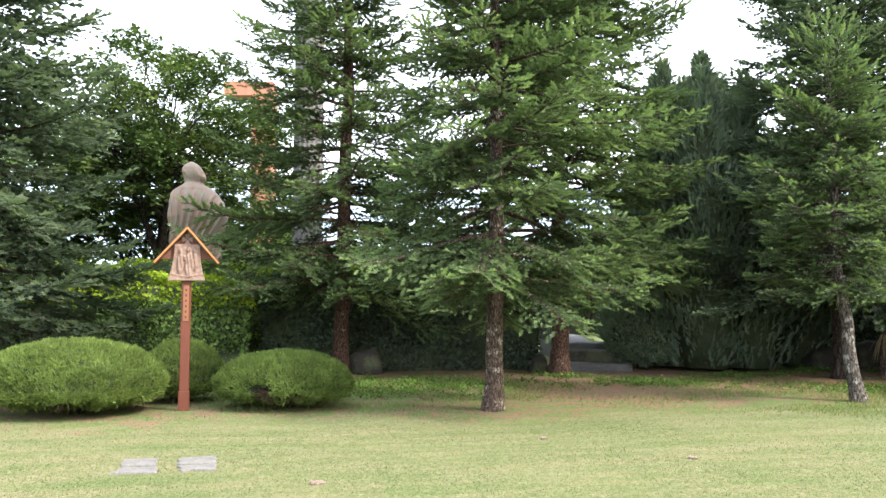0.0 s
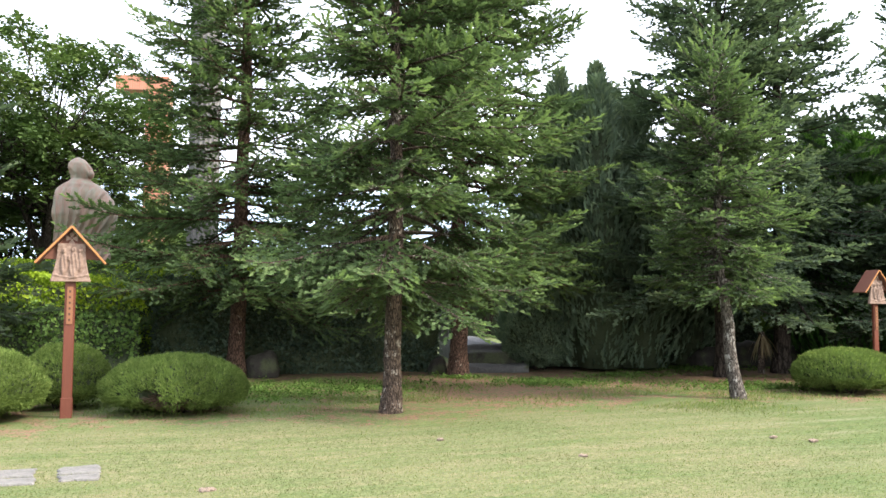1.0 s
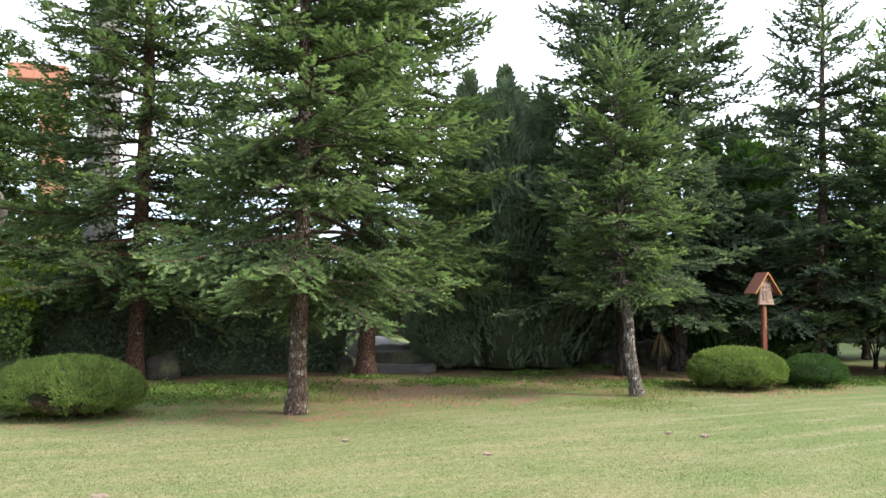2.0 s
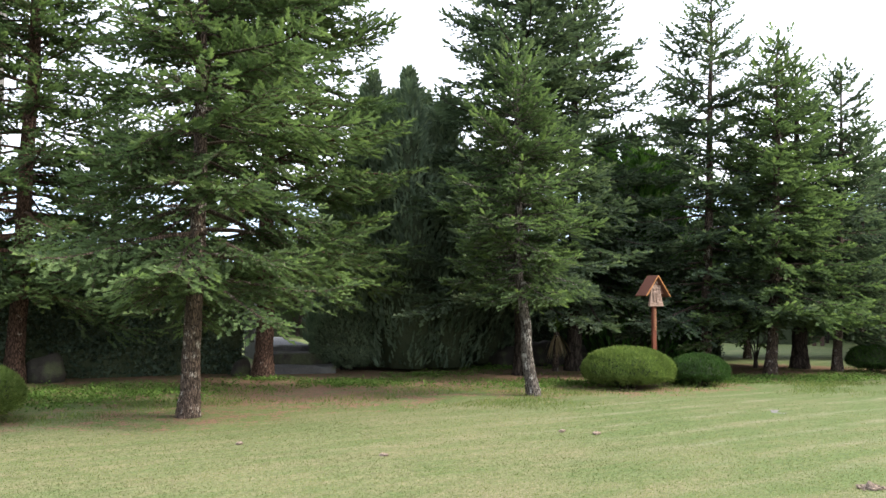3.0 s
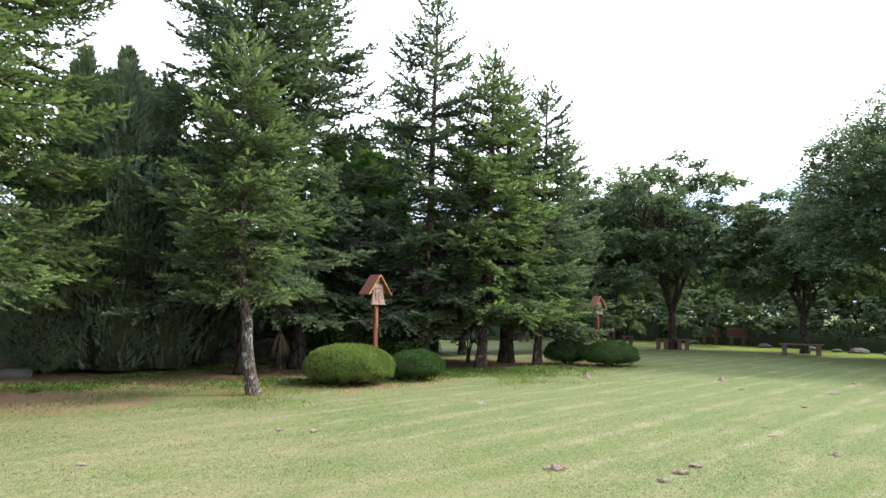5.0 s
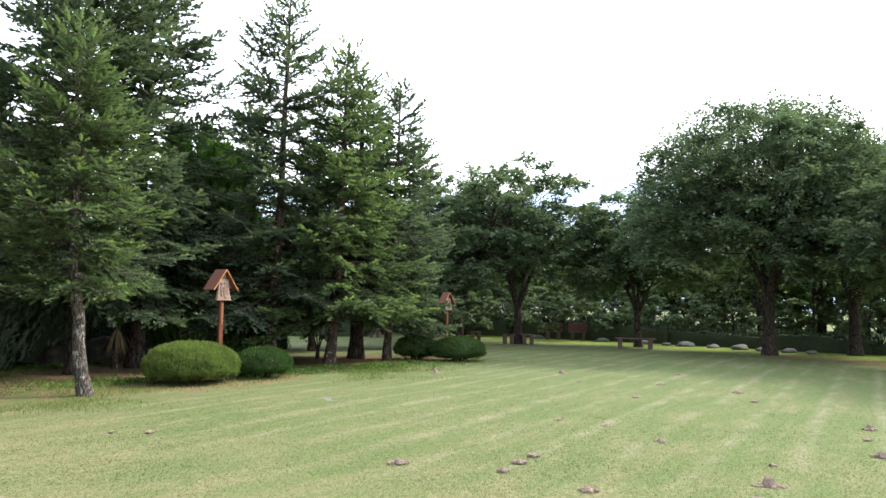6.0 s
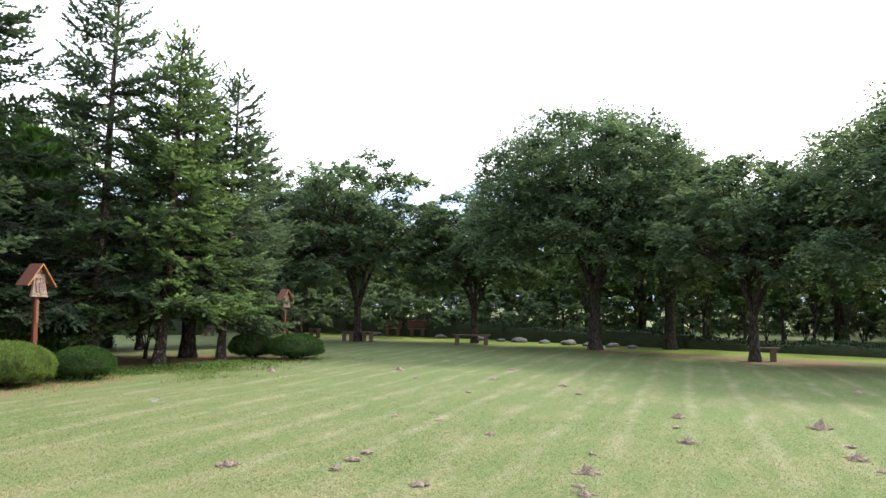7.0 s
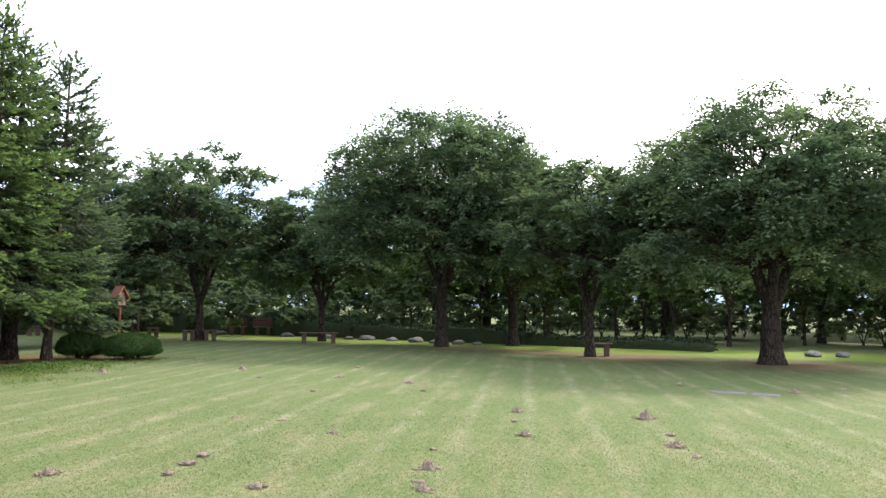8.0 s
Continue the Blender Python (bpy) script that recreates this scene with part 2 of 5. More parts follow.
def part(name, bm, material, parent=None, label="", smooth=False):
    me = bpy.data.meshes.new(name)
    bm.to_mesh(me)
    bm.free()
    return finish(name, me, material, parent, label, smooth)


def leaf_mesh(name, tri, tone):
    """A mesh of loose triangles (n, 3, 3) with a tone for each."""
    n = len(tri)
    me = bpy.data.meshes.new(name)
    me.vertices.add(3 * n)
    me.vertices.foreach_set("co", np.ascontiguousarray(tri, dtype=np.float32).ravel())
    me.loops.add(3 * n)
    me.loops.foreach_set("vertex_index", np.arange(3 * n, dtype=np.int32))
    me.polygons.add(n)
    me.polygons.foreach_set("loop_start", np.arange(0, 3 * n, 3, dtype=np.int32))
    me.attributes.new("tone", "FLOAT", "FACE").data.foreach_set("value", np.ascontiguousarray(tone, dtype=np.float32))
    me.update(calc_edges=True)
    return me


def unit(v):
    return v / np.maximum(np.linalg.norm(v, axis=-1, keepdims=True), 1e-9)


def place(template, at, along, up, size, tone):
    """Copies of a template of triangles (k, 3, 3), x along, z up. Returns triangles and tones."""
    x = unit(along)
    y = unit(np.cross(up, x))
    z = np.cross(x, y)
    m = np.stack([x, y, z], 1) * np.asarray(size)[:, None, None]
    tri = np.einsum("ktc,mcd->mktd", template, m) + at[:, None, None, :]
    return tri.reshape(-1, 3, 3), np.repeat(tone, len(template))


def brush(teeth=3, crest=2, width=0.20):
    """A blunt needle shoot one unit long: a flat blade with saw-toothed sides and a crest above."""
    w = width * 0.5
    out = [((0, -w * 0.6, 0), (0.84, -w, 0), (0, w * 0.6, 0)), ((0.84, -w, 0), (0.84, w, 0), (0, w * 0.6, 0)), ((0.80, -w, 0), (0.80, w, 0), (1.06, 0, 0.03))]
    for k in range(teeth):
        a = 0.04 + 0.80 * k / teeth
        for g in (-1, 1):
            out.append(((a, g * w * 0.6, 0), (a + 0.66 / teeth, g * w * 0.8, 0), (a + 0.30, g * width, 0.03 * (-1) ** k)))
    for k in range(crest):
        a = 0.85 * k / crest
        out.append(((a, 0, 0), (a + 0.9 / crest, 0, 0), (a + 0.32, 0.07 * (-1) ** k, 0.19)))
    return np.array(out, float)


SHOOT = brush()
SHOOT_COARSE = brush(2, 2, 0.24)
SPRAY = brush(2, 1, 0.15)
LEAF = np.array([((0, 0, 0), (0.45, -0.34, 0.07), (1, 0, -0.04)), ((0, 0, 0), (1, 0, -0.04), (0.45, 0.34, 0.07))], float)
SPRIG = np.array([((0, -0.07, 0), (0, 0.07, 0), (1, 0, 0.05)), ((0.2, 0, 0), (0.5, 0.02, 0.0), (0.8, 0.30, 0.1)), ((0.1, 0, 0), (0.4, -0.02, 0), (0.7, -0.30, 0.1)), ((0.1, 0, 0), (0.4, 0, 0.03), (0.75, 0.05, 0.30))], float)


def tube(paths, sides=6, rough=0.0, seed=0):
    """Tapered tubes along polylines: [(points, radii), ...] as one mesh's vertices and faces."""
    rng = np.random.default_rng(seed)
    vs, fs = [], []
    for pts, rad in paths:
        pts = np.asarray(pts, float)
        rad = np.asarray(rad, float)
        d = unit(np.gradient(pts, axis=0))
        ref = np.where(np.abs(d[:, 2:3]) > 0.8, [[1.0, 0, 0]], [[0, 0, 1.0]])
        a = unit(np.cross(d, ref))
        b = np.cross(d, a)
        th = np.arange(sides) * 2 * np.pi / sides
        r = rad[:, None] * (1 + rough * rng.uniform(-1, 1, (len(pts), sides)))
        ring = pts[:, None] + r[..., None] * (np.cos(th)[None, :, None] * a[:, None] + np.sin(th)[None, :, None] * b[:, None])
        base = len(vs)
        vs.extend(map(tuple, ring.reshape(-1, 3)))
        for i in range(len(pts) - 1):
            for k in range(sides):
                q = (k + 1) % sides
                fs.append((base + i * sides + k, base + i * sides + q, base + (i + 1) * sides + q, base + (i + 1) * sides + k))
        fs.append(tuple(base + (len(pts) - 1) * sides + k for k in range(sides)))
    return vs, fs


def tube_mesh(name, paths, sides=6, rough=0.0, seed=0):
    me = bpy.data.meshes.new(name)
    vs, fs = tube(paths, sides, rough, seed)
    me.from_pydata(vs, [], fs)
    me.update()
    return me


def box(bm, x0, x1, y0, y1, z0, z1, bevel=0.0):
    g = bmesh.ops.create_cube(bm, size=1)["verts"]
    for v in g:
        v.co = Vector(((x0 + x1) / 2 + v.co.x * (x1 - x0), (y0 + y1) / 2 + v.co.y * (y1 - y0), (z0 + z1) / 2 + v.co.z * (z1 - z0)))
    if bevel:
        bmesh.ops.bevel(bm, geom=list({e for v in g for e in v.link_edges}), offset=bevel, segments=1, affect="EDGES")
    return bm


def boxed(*a, **k):
    return box(bmesh.new(), *a, **k)


def lump(size, seed, rough=0.22, sub=3, flat=0.0):
    """An uneven stone or clod."""
    bm = bmesh.new()
    bmesh.ops.create_icosphere(bm, subdivisions=sub, radius=1)
    off = Vector((seed * 3.7, seed * 1.3, seed * 2.1))
    for v in bm.verts:
        n = noise.noise(v.co * 1.1 + off) * rough * 1.6 + noise.noise(v.co * 2.7 + off) * rough * 0.7 + noise.noise(v.co * 6.5 + off) * rough * 0.3
        c = v.co * (1 + n)
        c.z = max(c.z, -0.45)
        v.co = Vector((c.x * size[0], c.y * size[1], c.z * size[2]))
    return bm


# ---- ground ----
# litter lies under the trees: x, y, radius, amount
LITTER = [(-4.6, 12.0, 1.9, 0.36), (-2.2, 12.6, 1.5, 0.36), (2.6, 17.8, 3.0, 0.72), (5.5, 17.5, 2.8, 0.66), (3.2, 15.6, 2.9, 0.66), (0.6, 13.0, 1.8, 0.42), (-0.5, 16.5, 2.5, 0.5), (6.9, 14.4, 1.2, 0.45), (8.2, 17.8, 2.6, 0.75), (0.8, 12.9, 1.6, 0.30),
          (9.3, 14.9, 1.7, 0.6), (11.0, 15.2, 1.6, 0.55), (10.5, 18.5, 3.0, 0.8), (14.2, 17.4, 2.6, 0.85), (16.8, 18.2, 2.6, 0.8), (19.0, 17.0, 2.0, 0.6),
          (-2.0, 20.5, 3.0, 0.7), (-6.5, 13.5, 2.5, 0.6), (1.0, 20.5, 2.8, 0.7), (5.0, 21, 3, 0.7),
          (30.6, 9.0, 2.2, 0.62), (28.0, 3.0, 2.4, 0.6), (26.6, -1.8, 2.2, 0.6), (29.5, 6.5, 2.0, 0.62)]
EDGE = [(46, 50), (35.7, 27.2), (34.3, 16.8), (32.7, 8.4), (31.6, 0.6), (32.0, -4), (33, -20), (35, -60)]  # far rim of the lawn, x and y


def rim(y):
    ys = [e[1] for e in EDGE][::-1]
    xs = [e[0] for e in EDGE][::-1]
    return np.interp(y, ys, xs)


def swell(x, y):
    """The lawn's slight unevenness."""
    return 0.012 * np.sin(x * 0.9 + 1.3 * np.sin(y * 0.4)) * np.sin(y * 0.7 + 0.5) * np.clip(60 / np.maximum(np.hypot(x, y), 60), 0, 1) - 0.006


def make_ground():
    def axis(lo, hi, step):
        inner = np.arange(lo, hi, step)
        grow = np.cumsum(step * 1.35 ** np.arange(1, 28))
        return np.concatenate([lo - grow[::-1], inner, hi - step + grow])
    xs, ys = axis(-13, 38, 0.3), axis(-6, 30, 0.3)
    X, Y = np.meshgrid(xs, ys)
    Z = swell(X, Y)
    lit = np.zeros_like(X)
    for cx, cy, r, k in LITTER:
        lit = np.maximum(lit, k * np.clip(1.25 - (np.hypot(X - cx, Y - cy) / r) ** 2 * 0.9, 0, 1))
    mown = np.clip((np.hypot(X, Y) - 5) / 6, 0.25, 1) * (lit < 0.2) * (X < 29) * np.clip((X - 2) / 5, 0.25, 1)
    # band along the rim that takes the painted sunlight
    sun_band = np.clip((X - rim(Y) + 2.8) / 1.2, 0, 1) * (Y < 45) * np.clip((rim(Y) + 4.0 - X) / 1.5, 0, 1)
    dry = np.clip((11 - X) / 9, 0, 1) * np.clip((15 - Y) / 3, 0, 1)
    nx, ny = len(xs), len(ys)
    idx = np.arange(nx * ny).reshape(ny, nx)
    f = np.stack([idx[:-1, :-1], idx[:-1, 1:], idx[1:, 1:], idx[1:, :-1]], -1).reshape(-1, 4)
    me = bpy.data.meshes.new("ground")
    me.from_pydata(np.stack([X, Y, Z], -1).reshape(-1, 3).tolist(), [], f.tolist())
    for name, a in (("litter", lit), ("mown", mown), ("sunlit_rim", sun_band), ("dry", dry)):
        me.attributes.new(name, "FLOAT", "POINT").data.foreach_set("value", a.astype(np.float32).ravel())
    ob = finish("ground", me, LAWN, smooth=True)
    return tagged(ob, "mown yellow-green lawn with straw mower lines and needle litter", "lawn", kind="structure")


make_ground()


def litter_at(x, y):
    v = np.zeros_like(x)
    for cx, cy, r, k in LITTER:
        v = np.maximum(v, k * np.clip(1.25 - (np.hypot(x - cx, y - cy) / r) ** 2 * 0.9, 0, 1))
    return v


def grass():
    rng = np.random.default_rng(5)
    n = 260000
    d = 6.2 * (17.0 / 6.2) ** rng.random(n)
    a = np.radians(rng.uniform(-32, 104, n))
    x, y = d * np.sin(a), d * np.cos(a)
    keep = (rng.random(n) > litter_at(x, y) * 1.0) & (rng.random(n) > np.clip((d - 9) / 8, 0, 1))
    x, y, d = x[keep], y[keep], d[keep]
    n = len(x)
    h = rng.uniform(0.006, 0.015, n)
    w = rng.uniform(0.0035, 0.006, n) * d / 8
    th = rng.uniform(0, 2 * np.pi, n)
    lean = rng.normal(0, 0.6, (n, 2)) * 1.4 * h[:, None]
    b = np.stack([x, y, swell(x, y) - 0.004], 1)
    s = np.stack([np.cos(th) * w, np.sin(th) * w, 0 * w], 1)
    tip = b + np.stack([lean[:, 0], lean[:, 1], h + 0.004], 1)
    big = np.sin(x * 1.3 + 2 * np.sin(y * 0.8)) * np.sin(y * 1.7 + x * 0.4) * 0.16
    tone = np.clip(rng.normal(0.45, 0.22, n) + big * 1.0, 0, 1)
    me = leaf_mesh("grass", np.stack([b - s, b + s, tip], 1), tone)
    # longer, unmown tufts towards the trees
    n = 120000
    x, y = rng.uniform(-7, 20, n), rng.uniform(11.5, 18.5, n)
    patch = np.sin(x * 1.9 + 2.2 * np.sin(y * 1.1)) + np.sin(y * 2.7 + 1.5 * np.sin(x * 0.9)) + rng.normal(0, 0.5, n)
    edge = 13.2 + 0.8 * np.sin(x * 0.8) + np.clip(x - 9, 0, 9) * 0.12
    ok = (patch > -0.1) & (rng.random(n) > litter_at(x, y) * 0.8) & (y > edge + rng.normal(0, 0.5, n))
    x, y = x[ok], y[ok]
    n = len(x)
    h2, th2 = rng.uniform(0.03, 0.09, n), rng.uniform(0, 6.283, n)
    b2 = np.stack([x, y, swell(x, y) - 0.004], 1)
    s2 = np.stack([np.cos(th2), np.sin(th2), 0 * th2], 1) * rng.uniform(0.004, 0.008, (n, 1))
    t2 = b2 + np.stack([rng.normal(0, 0.6, n) * h2, rng.normal(0, 0.6, n) * h2, h2], 1)
    tufts = leaf_mesh("grass_tufts", np.stack([b2 - s2, b2 + s2, t2], 1), np.clip(rng.normal(0.35, 0.2, n), 0, 1))
    tagged(finish("grass_tufts", tufts, TUFT), "longer tufts of unmown grass near the trees", "grass", kind="stuff")
    tagged(finish("grass", me, BLADE), "short mown grass blades, partly straw coloured", "grass", kind="stuff")


grass()


# ---- conifers ----
def conifer(name, at, height, radius, clear, trunk_r, seed, label, needles, trunk_mat, size=0.17, shoot=SHOOT, boughs=140, lean=(0, 0), lean_h=99.0, top_sparse=0.0, droop=0.25, reach=None, gap=1.0, crown_pow=0.7, twigs=False):
    """A fir: tapered trunk, drooping boughs that rise at their tips, each with side twigs that carry needle shoots.
    reach(height fraction, angle) widens or shortens the boughs."""
    rng = np.random.default_rng(seed)
    root = thing(name, at, label, "conifer tree", "firs along the lawn")
    zs = np.linspace(0, height, 26)
    wob = np.cumsum(rng.normal(0, 0.012, (26, 2)), 0)
    bow = np.minimum(zs / min(height, lean_h), 1) ** 0.9
    spine = np.stack([lean[0] * bow + wob[:, 0], lean[1] * bow + wob[:, 1], zs], 1)
    spine[0, 2] = -0.06
    rad = trunk_r * (1 - zs / height) ** 0.8 * (1 + 0.4 * np.exp(-zs / 0.22)) + 0.012
    zf = np.concatenate([np.linspace(-0.06, 2.6, 40), np.linspace(2.8, height, 24)])
    fine_spine = np.stack([np.interp(zf, zs, spine[:, 0]), np.interp(zf, zs, spine[:, 1]), zf], 1)
    fine_rad = np.interp(zf, zs, rad)
    finish("trunk", tube_mesh("trunk", [(fine_spine, fine_rad)], 24, 0.055, seed), trunk_mat, root, smooth=True)
    limbs, P, D, U, S, T = [], [], [], [], [], []
    Z = np.array([0, 0, 1.0])
    per = 8
    tiers = max(boughs // per, 6)
    turn0 = rng.uniform(0, 6.283, tiers + 1)
    for w in range(boughs):
        tier = w // per
        fz = (tier + rng.normal(0, 0.12)) / tiers
        between = rng.random() < 0.16
        if between:
            fz += 0.5 / tiers
        fz = min(max(fz, 0), 0.985) ** 1.08
        if rng.random() < top_sparse * (0.3 + fz):
            continue
        ang = turn0[min(tier, tiers)] + (w % per) * 2 * np.pi / per + rng.normal(0, 0.22)
        L = (radius * (1 - fz) ** crown_pow + 0.12) * rng.uniform(0.66, 1.12) * (0.7 if between else 1.0)
        if reach:
            L *= reach(fz, ang)
        if L < 0.12:
            continue
        h = np.array([np.cos(ang), np.sin(ang), 0])
        side = np.array([-h[1], h[0], 0])
        e0 = np.interp(fz, [0, 0.5, 0.85, 1], [-0.02, 0.16, 0.45, 0.95]) + rng.normal(0, 0.10)
        plane = Z + side * rng.normal(0, 0.22)
        s = np.linspace(0, 1, 7)
        zb = clear + (height - clear) * fz
        c = np.array([np.interp(zb, zs, spine[:, 0]), np.interp(zb, zs, spine[:, 1]), zb])
        sag = droop * (1 - fz) ** 0.7 * rng.uniform(0.6, 1.4)
        bend = L * rng.normal(0, 0.09)
        pts = c + h * (s * L * (1 - 0.08 * s))[:, None] + Z * (L * (s * math.tan(e0) - sag * s ** 1.4 + 0.16 * s ** 4))[:, None] + side * (bend * s ** 2)[:, None]
        limbs.append((pts, np.interp(s, [0, 1], [0.010 + 0.011 * L, 0.004])))
        step = size * 0.66 * gap
        start = 0.10 if fz > 0.4 else 0.22
        n2 = max(3, int(L * (1 - start) / step))
        bough_tone = rng.normal(0, 0.08)
        for i in range(n2):
            f = start + (1 - start) * (i + rng.random() * 0.7) / n2
            q = np.array([np.interp(f, s, pts[:, m]) for m in range(3)])
            ax = unit(np.array([np.interp(min(f + 0.06, 1), s, pts[:, m]) - np.interp(max(f - 0.06, 0), s, pts[:, m]) for m in range(3)]))
            for sg in (-1, 1):
                l2 = min(L * 0.42, 0.95) * (1 - f) ** 0.75 * rng.uniform(0.55, 1.15) + size * 0.7
                d2 = unit(ax * rng.uniform(0.7, 1.1) + side * sg * 0.8 + Z * rng.normal(-0.06, 0.20) - sg * Z * (plane @ side) * 0.8)
                if twigs:
                    limbs.append(([q, q + d2 * l2 * 0.5 - Z * 0.055 * l2, q + d2 * l2 * 0.95 - Z * 0.2 * l2], [0.006, 0.004, 0.002]))
                n3 = max(1, int(l2 / (size * 0.50 * gap)))
                g = (np.arange(n3) + rng.random(n3) * 0.4) / n3
                pos = q + d2 * (g * l2)[:, None] - Z * (0.22 * g ** 2 * l2)[:, None]
                alt = np.where(np.arange(n3) % 2 == 0, 1, -1)[:, None]
                d3 = unit(d2 + 0.8 * alt * unit(np.cross(d2, Z)) * rng.uniform(0.2, 1.0, (n3, 1)) + Z * rng.normal(0.03, 0.17, (n3, 1)) + rng.normal(0, 0.10, (n3, 3)))
                d3[-1] = d2
                P.append(pos)
                D.append(d3)
                U.append(plane + rng.normal(0, 0.30, (n3, 3)))
                S.append(size * rng.uniform(0.75, 1.3, n3))
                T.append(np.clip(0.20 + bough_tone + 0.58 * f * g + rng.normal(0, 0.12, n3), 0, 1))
        P.append(pts[-1:])
        D.append(ax[None])
        U.append(Z[None])
        S.append(np.array([size * 1.2]))
        T.append(np.array([0.8]))
    for k in range(4):
        P.append(spine[-1:] - Z[None] * 0.13 * k)
        D.append((Z + rng.normal(0, 0.5, 3) * (k > 0))[None])
        U.append(np.array([[1.0, 0, 0]]))
        S.append(np.array([0.26]))
        T.append(np.array([0.6]))
    finish("branchwork", tube_mesh("branchwork", limbs, 3 if twigs else 5, 0.1, seed), trunk_mat, root)
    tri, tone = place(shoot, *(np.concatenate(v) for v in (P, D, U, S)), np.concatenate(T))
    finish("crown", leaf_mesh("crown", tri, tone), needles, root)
    return root


def near_fir(fz, ang):
    """Boughs on the open, sunny side are longer."""
    return (1.0 + 0.14 * math.cos(ang)) * (0.7 + 0.3 * min(fz / 0.08, 1))


def west_fir(fz, ang):
    return 1.0 - 0.20 * math.cos(ang)


def slim_fir(fz, ang):
    return 0.50 + 0.50 * min(fz / 0.28, 1)


conifer("fir_tree", (0.76, 12.65, 0), 9.8, 2.75, 2.0, 0.125, 11, "tall green fir with brown scaly trunk on the lawn", FIR, BARK, 0.18, boughs=160, twigs=True, reach=near_fir, droop=0.34)
conifer("fir_tree", (2.62, 18.67, 0), 13.4, 3.9, 2.6, 0.19, 12, "large fir with reddish trunk standing in needle litter", FIR, BARK_RED, 0.23, boughs=208, twigs=True, droop=0.30, crown_pow=0.42)
conifer("fir_tree", (-2.33, 18.75, 0), 14.0, 3.15, 1.9, 0.17, 13, "sparse tall fir with bare reddish trunk beside a boulder", FIR, BARK_RED, 0.225, boughs=216, twigs=True, droop=0.24, top_sparse=0.08, reach=west_fir, crown_pow=0.55)
conifer("fir_tree", (6.88, 13.93, 0), 6.25, 1.95, 1.9, 0.10, 14, "young fir with pale leaning trunk at the lawn's edge", FIR, BARK_PALE, 0.17, boughs=136, twigs=True, lean=(-0.30, 0.12), lean_h=2.6, reach=slim_fir, droop=0.30, crown_pow=0.62)
conifer("fir_tree", (8.7, 18.2, 0), 12.0, 3.2, 2.2, 0.16, 15, "tall dark fir behind a younger pale-trunked fir", FIR_BLUE, BARK_DARK, 0.235, SHOOT_COARSE, boughs=168, crown_pow=0.5)
conifer("fir_tree", (10.75, 19.3, 0), 10.9, 3.3, 2.3, 0.19, 16, "dark fir with thick shaded trunk", FIR_BLUE, BARK_DARK, 0.24, SHOOT_COARSE, 128, top_sparse=0.1, crown_pow=0.55)
conifer("fir_tree", (-8.7, 14.9, 0), 11.0, 4.3, 1.3, 0.18, 17, "broad dusky fir spreading over the hedge", FIR_BLUE, BARK_DARK, 0.25, SHOOT_COARSE, 160, droop=0.28)
conifer("fir_tree", (13.46, 17.5, 0), 10.1, 2.9, 1.5, 0.13, 18, "tall fir with thin airy top in the row", FIR_BLUE, BARK, 0.21, SHOOT_COARSE, 144, top_sparse=0.2, crown_pow=0.7, lean=(0.27, -0.2))
conifer("fir_tree", (14.99, 16.86, 0), 8.6, 2.7, 1.7, 0.13, 19, "mid-height fir with low spreading boughs in the row", FIR, BARK, 0.21, SHOOT_COARSE, 136, crown_pow=0.75, lean=(0.27, -0.2))
conifer("fir_tree", (17.5, 18.5, 0), 8.6, 2.6, 1.5, 0.20, 20, "fir with thick dark trunk in the row", FIR_BLUE, BARK_DARK, 0.24, SHOOT_COARSE, 96)
conifer("fir_tree", (17.63, 17.29, 0), 8.1, 2.0, 1.5, 0.11, 21, "fir with pointed top in the row", FIR_BLUE, BARK, 0.22, SHOOT_COARSE, 128, top_sparse=0.1, lean=(0.3, -0.22), crown_pow=0.55)
end_fir = conifer("fir_tree", (23.4, 21.8, 0), 7.8, 2.3, 1.6, 0.11, 22, "smaller fir at the end of the row", FIR_BLUE, BARK, 0.28, SHOOT_COARSE, 88)
for x, y, turn, sc, text in ((-0.7, 23.9, 200, 0.95, "fir behind the dark hedge"), (15.6, 21.6, 70, 1.0, "shaded fir in the second row"), (19.0, 22.4, 160, 0.95, "shaded fir in the second row"), (27.6, 24.6, 250, 1.0, "far fir beside benches"), (21.5, 22.8, 20, 0.95, "shaded fir in the second row")):
    tagged(copy_thing(end_fir, pose(x, y, 0, 0, 0, turn) @ Matrix.Scale(sc, 4)), text)


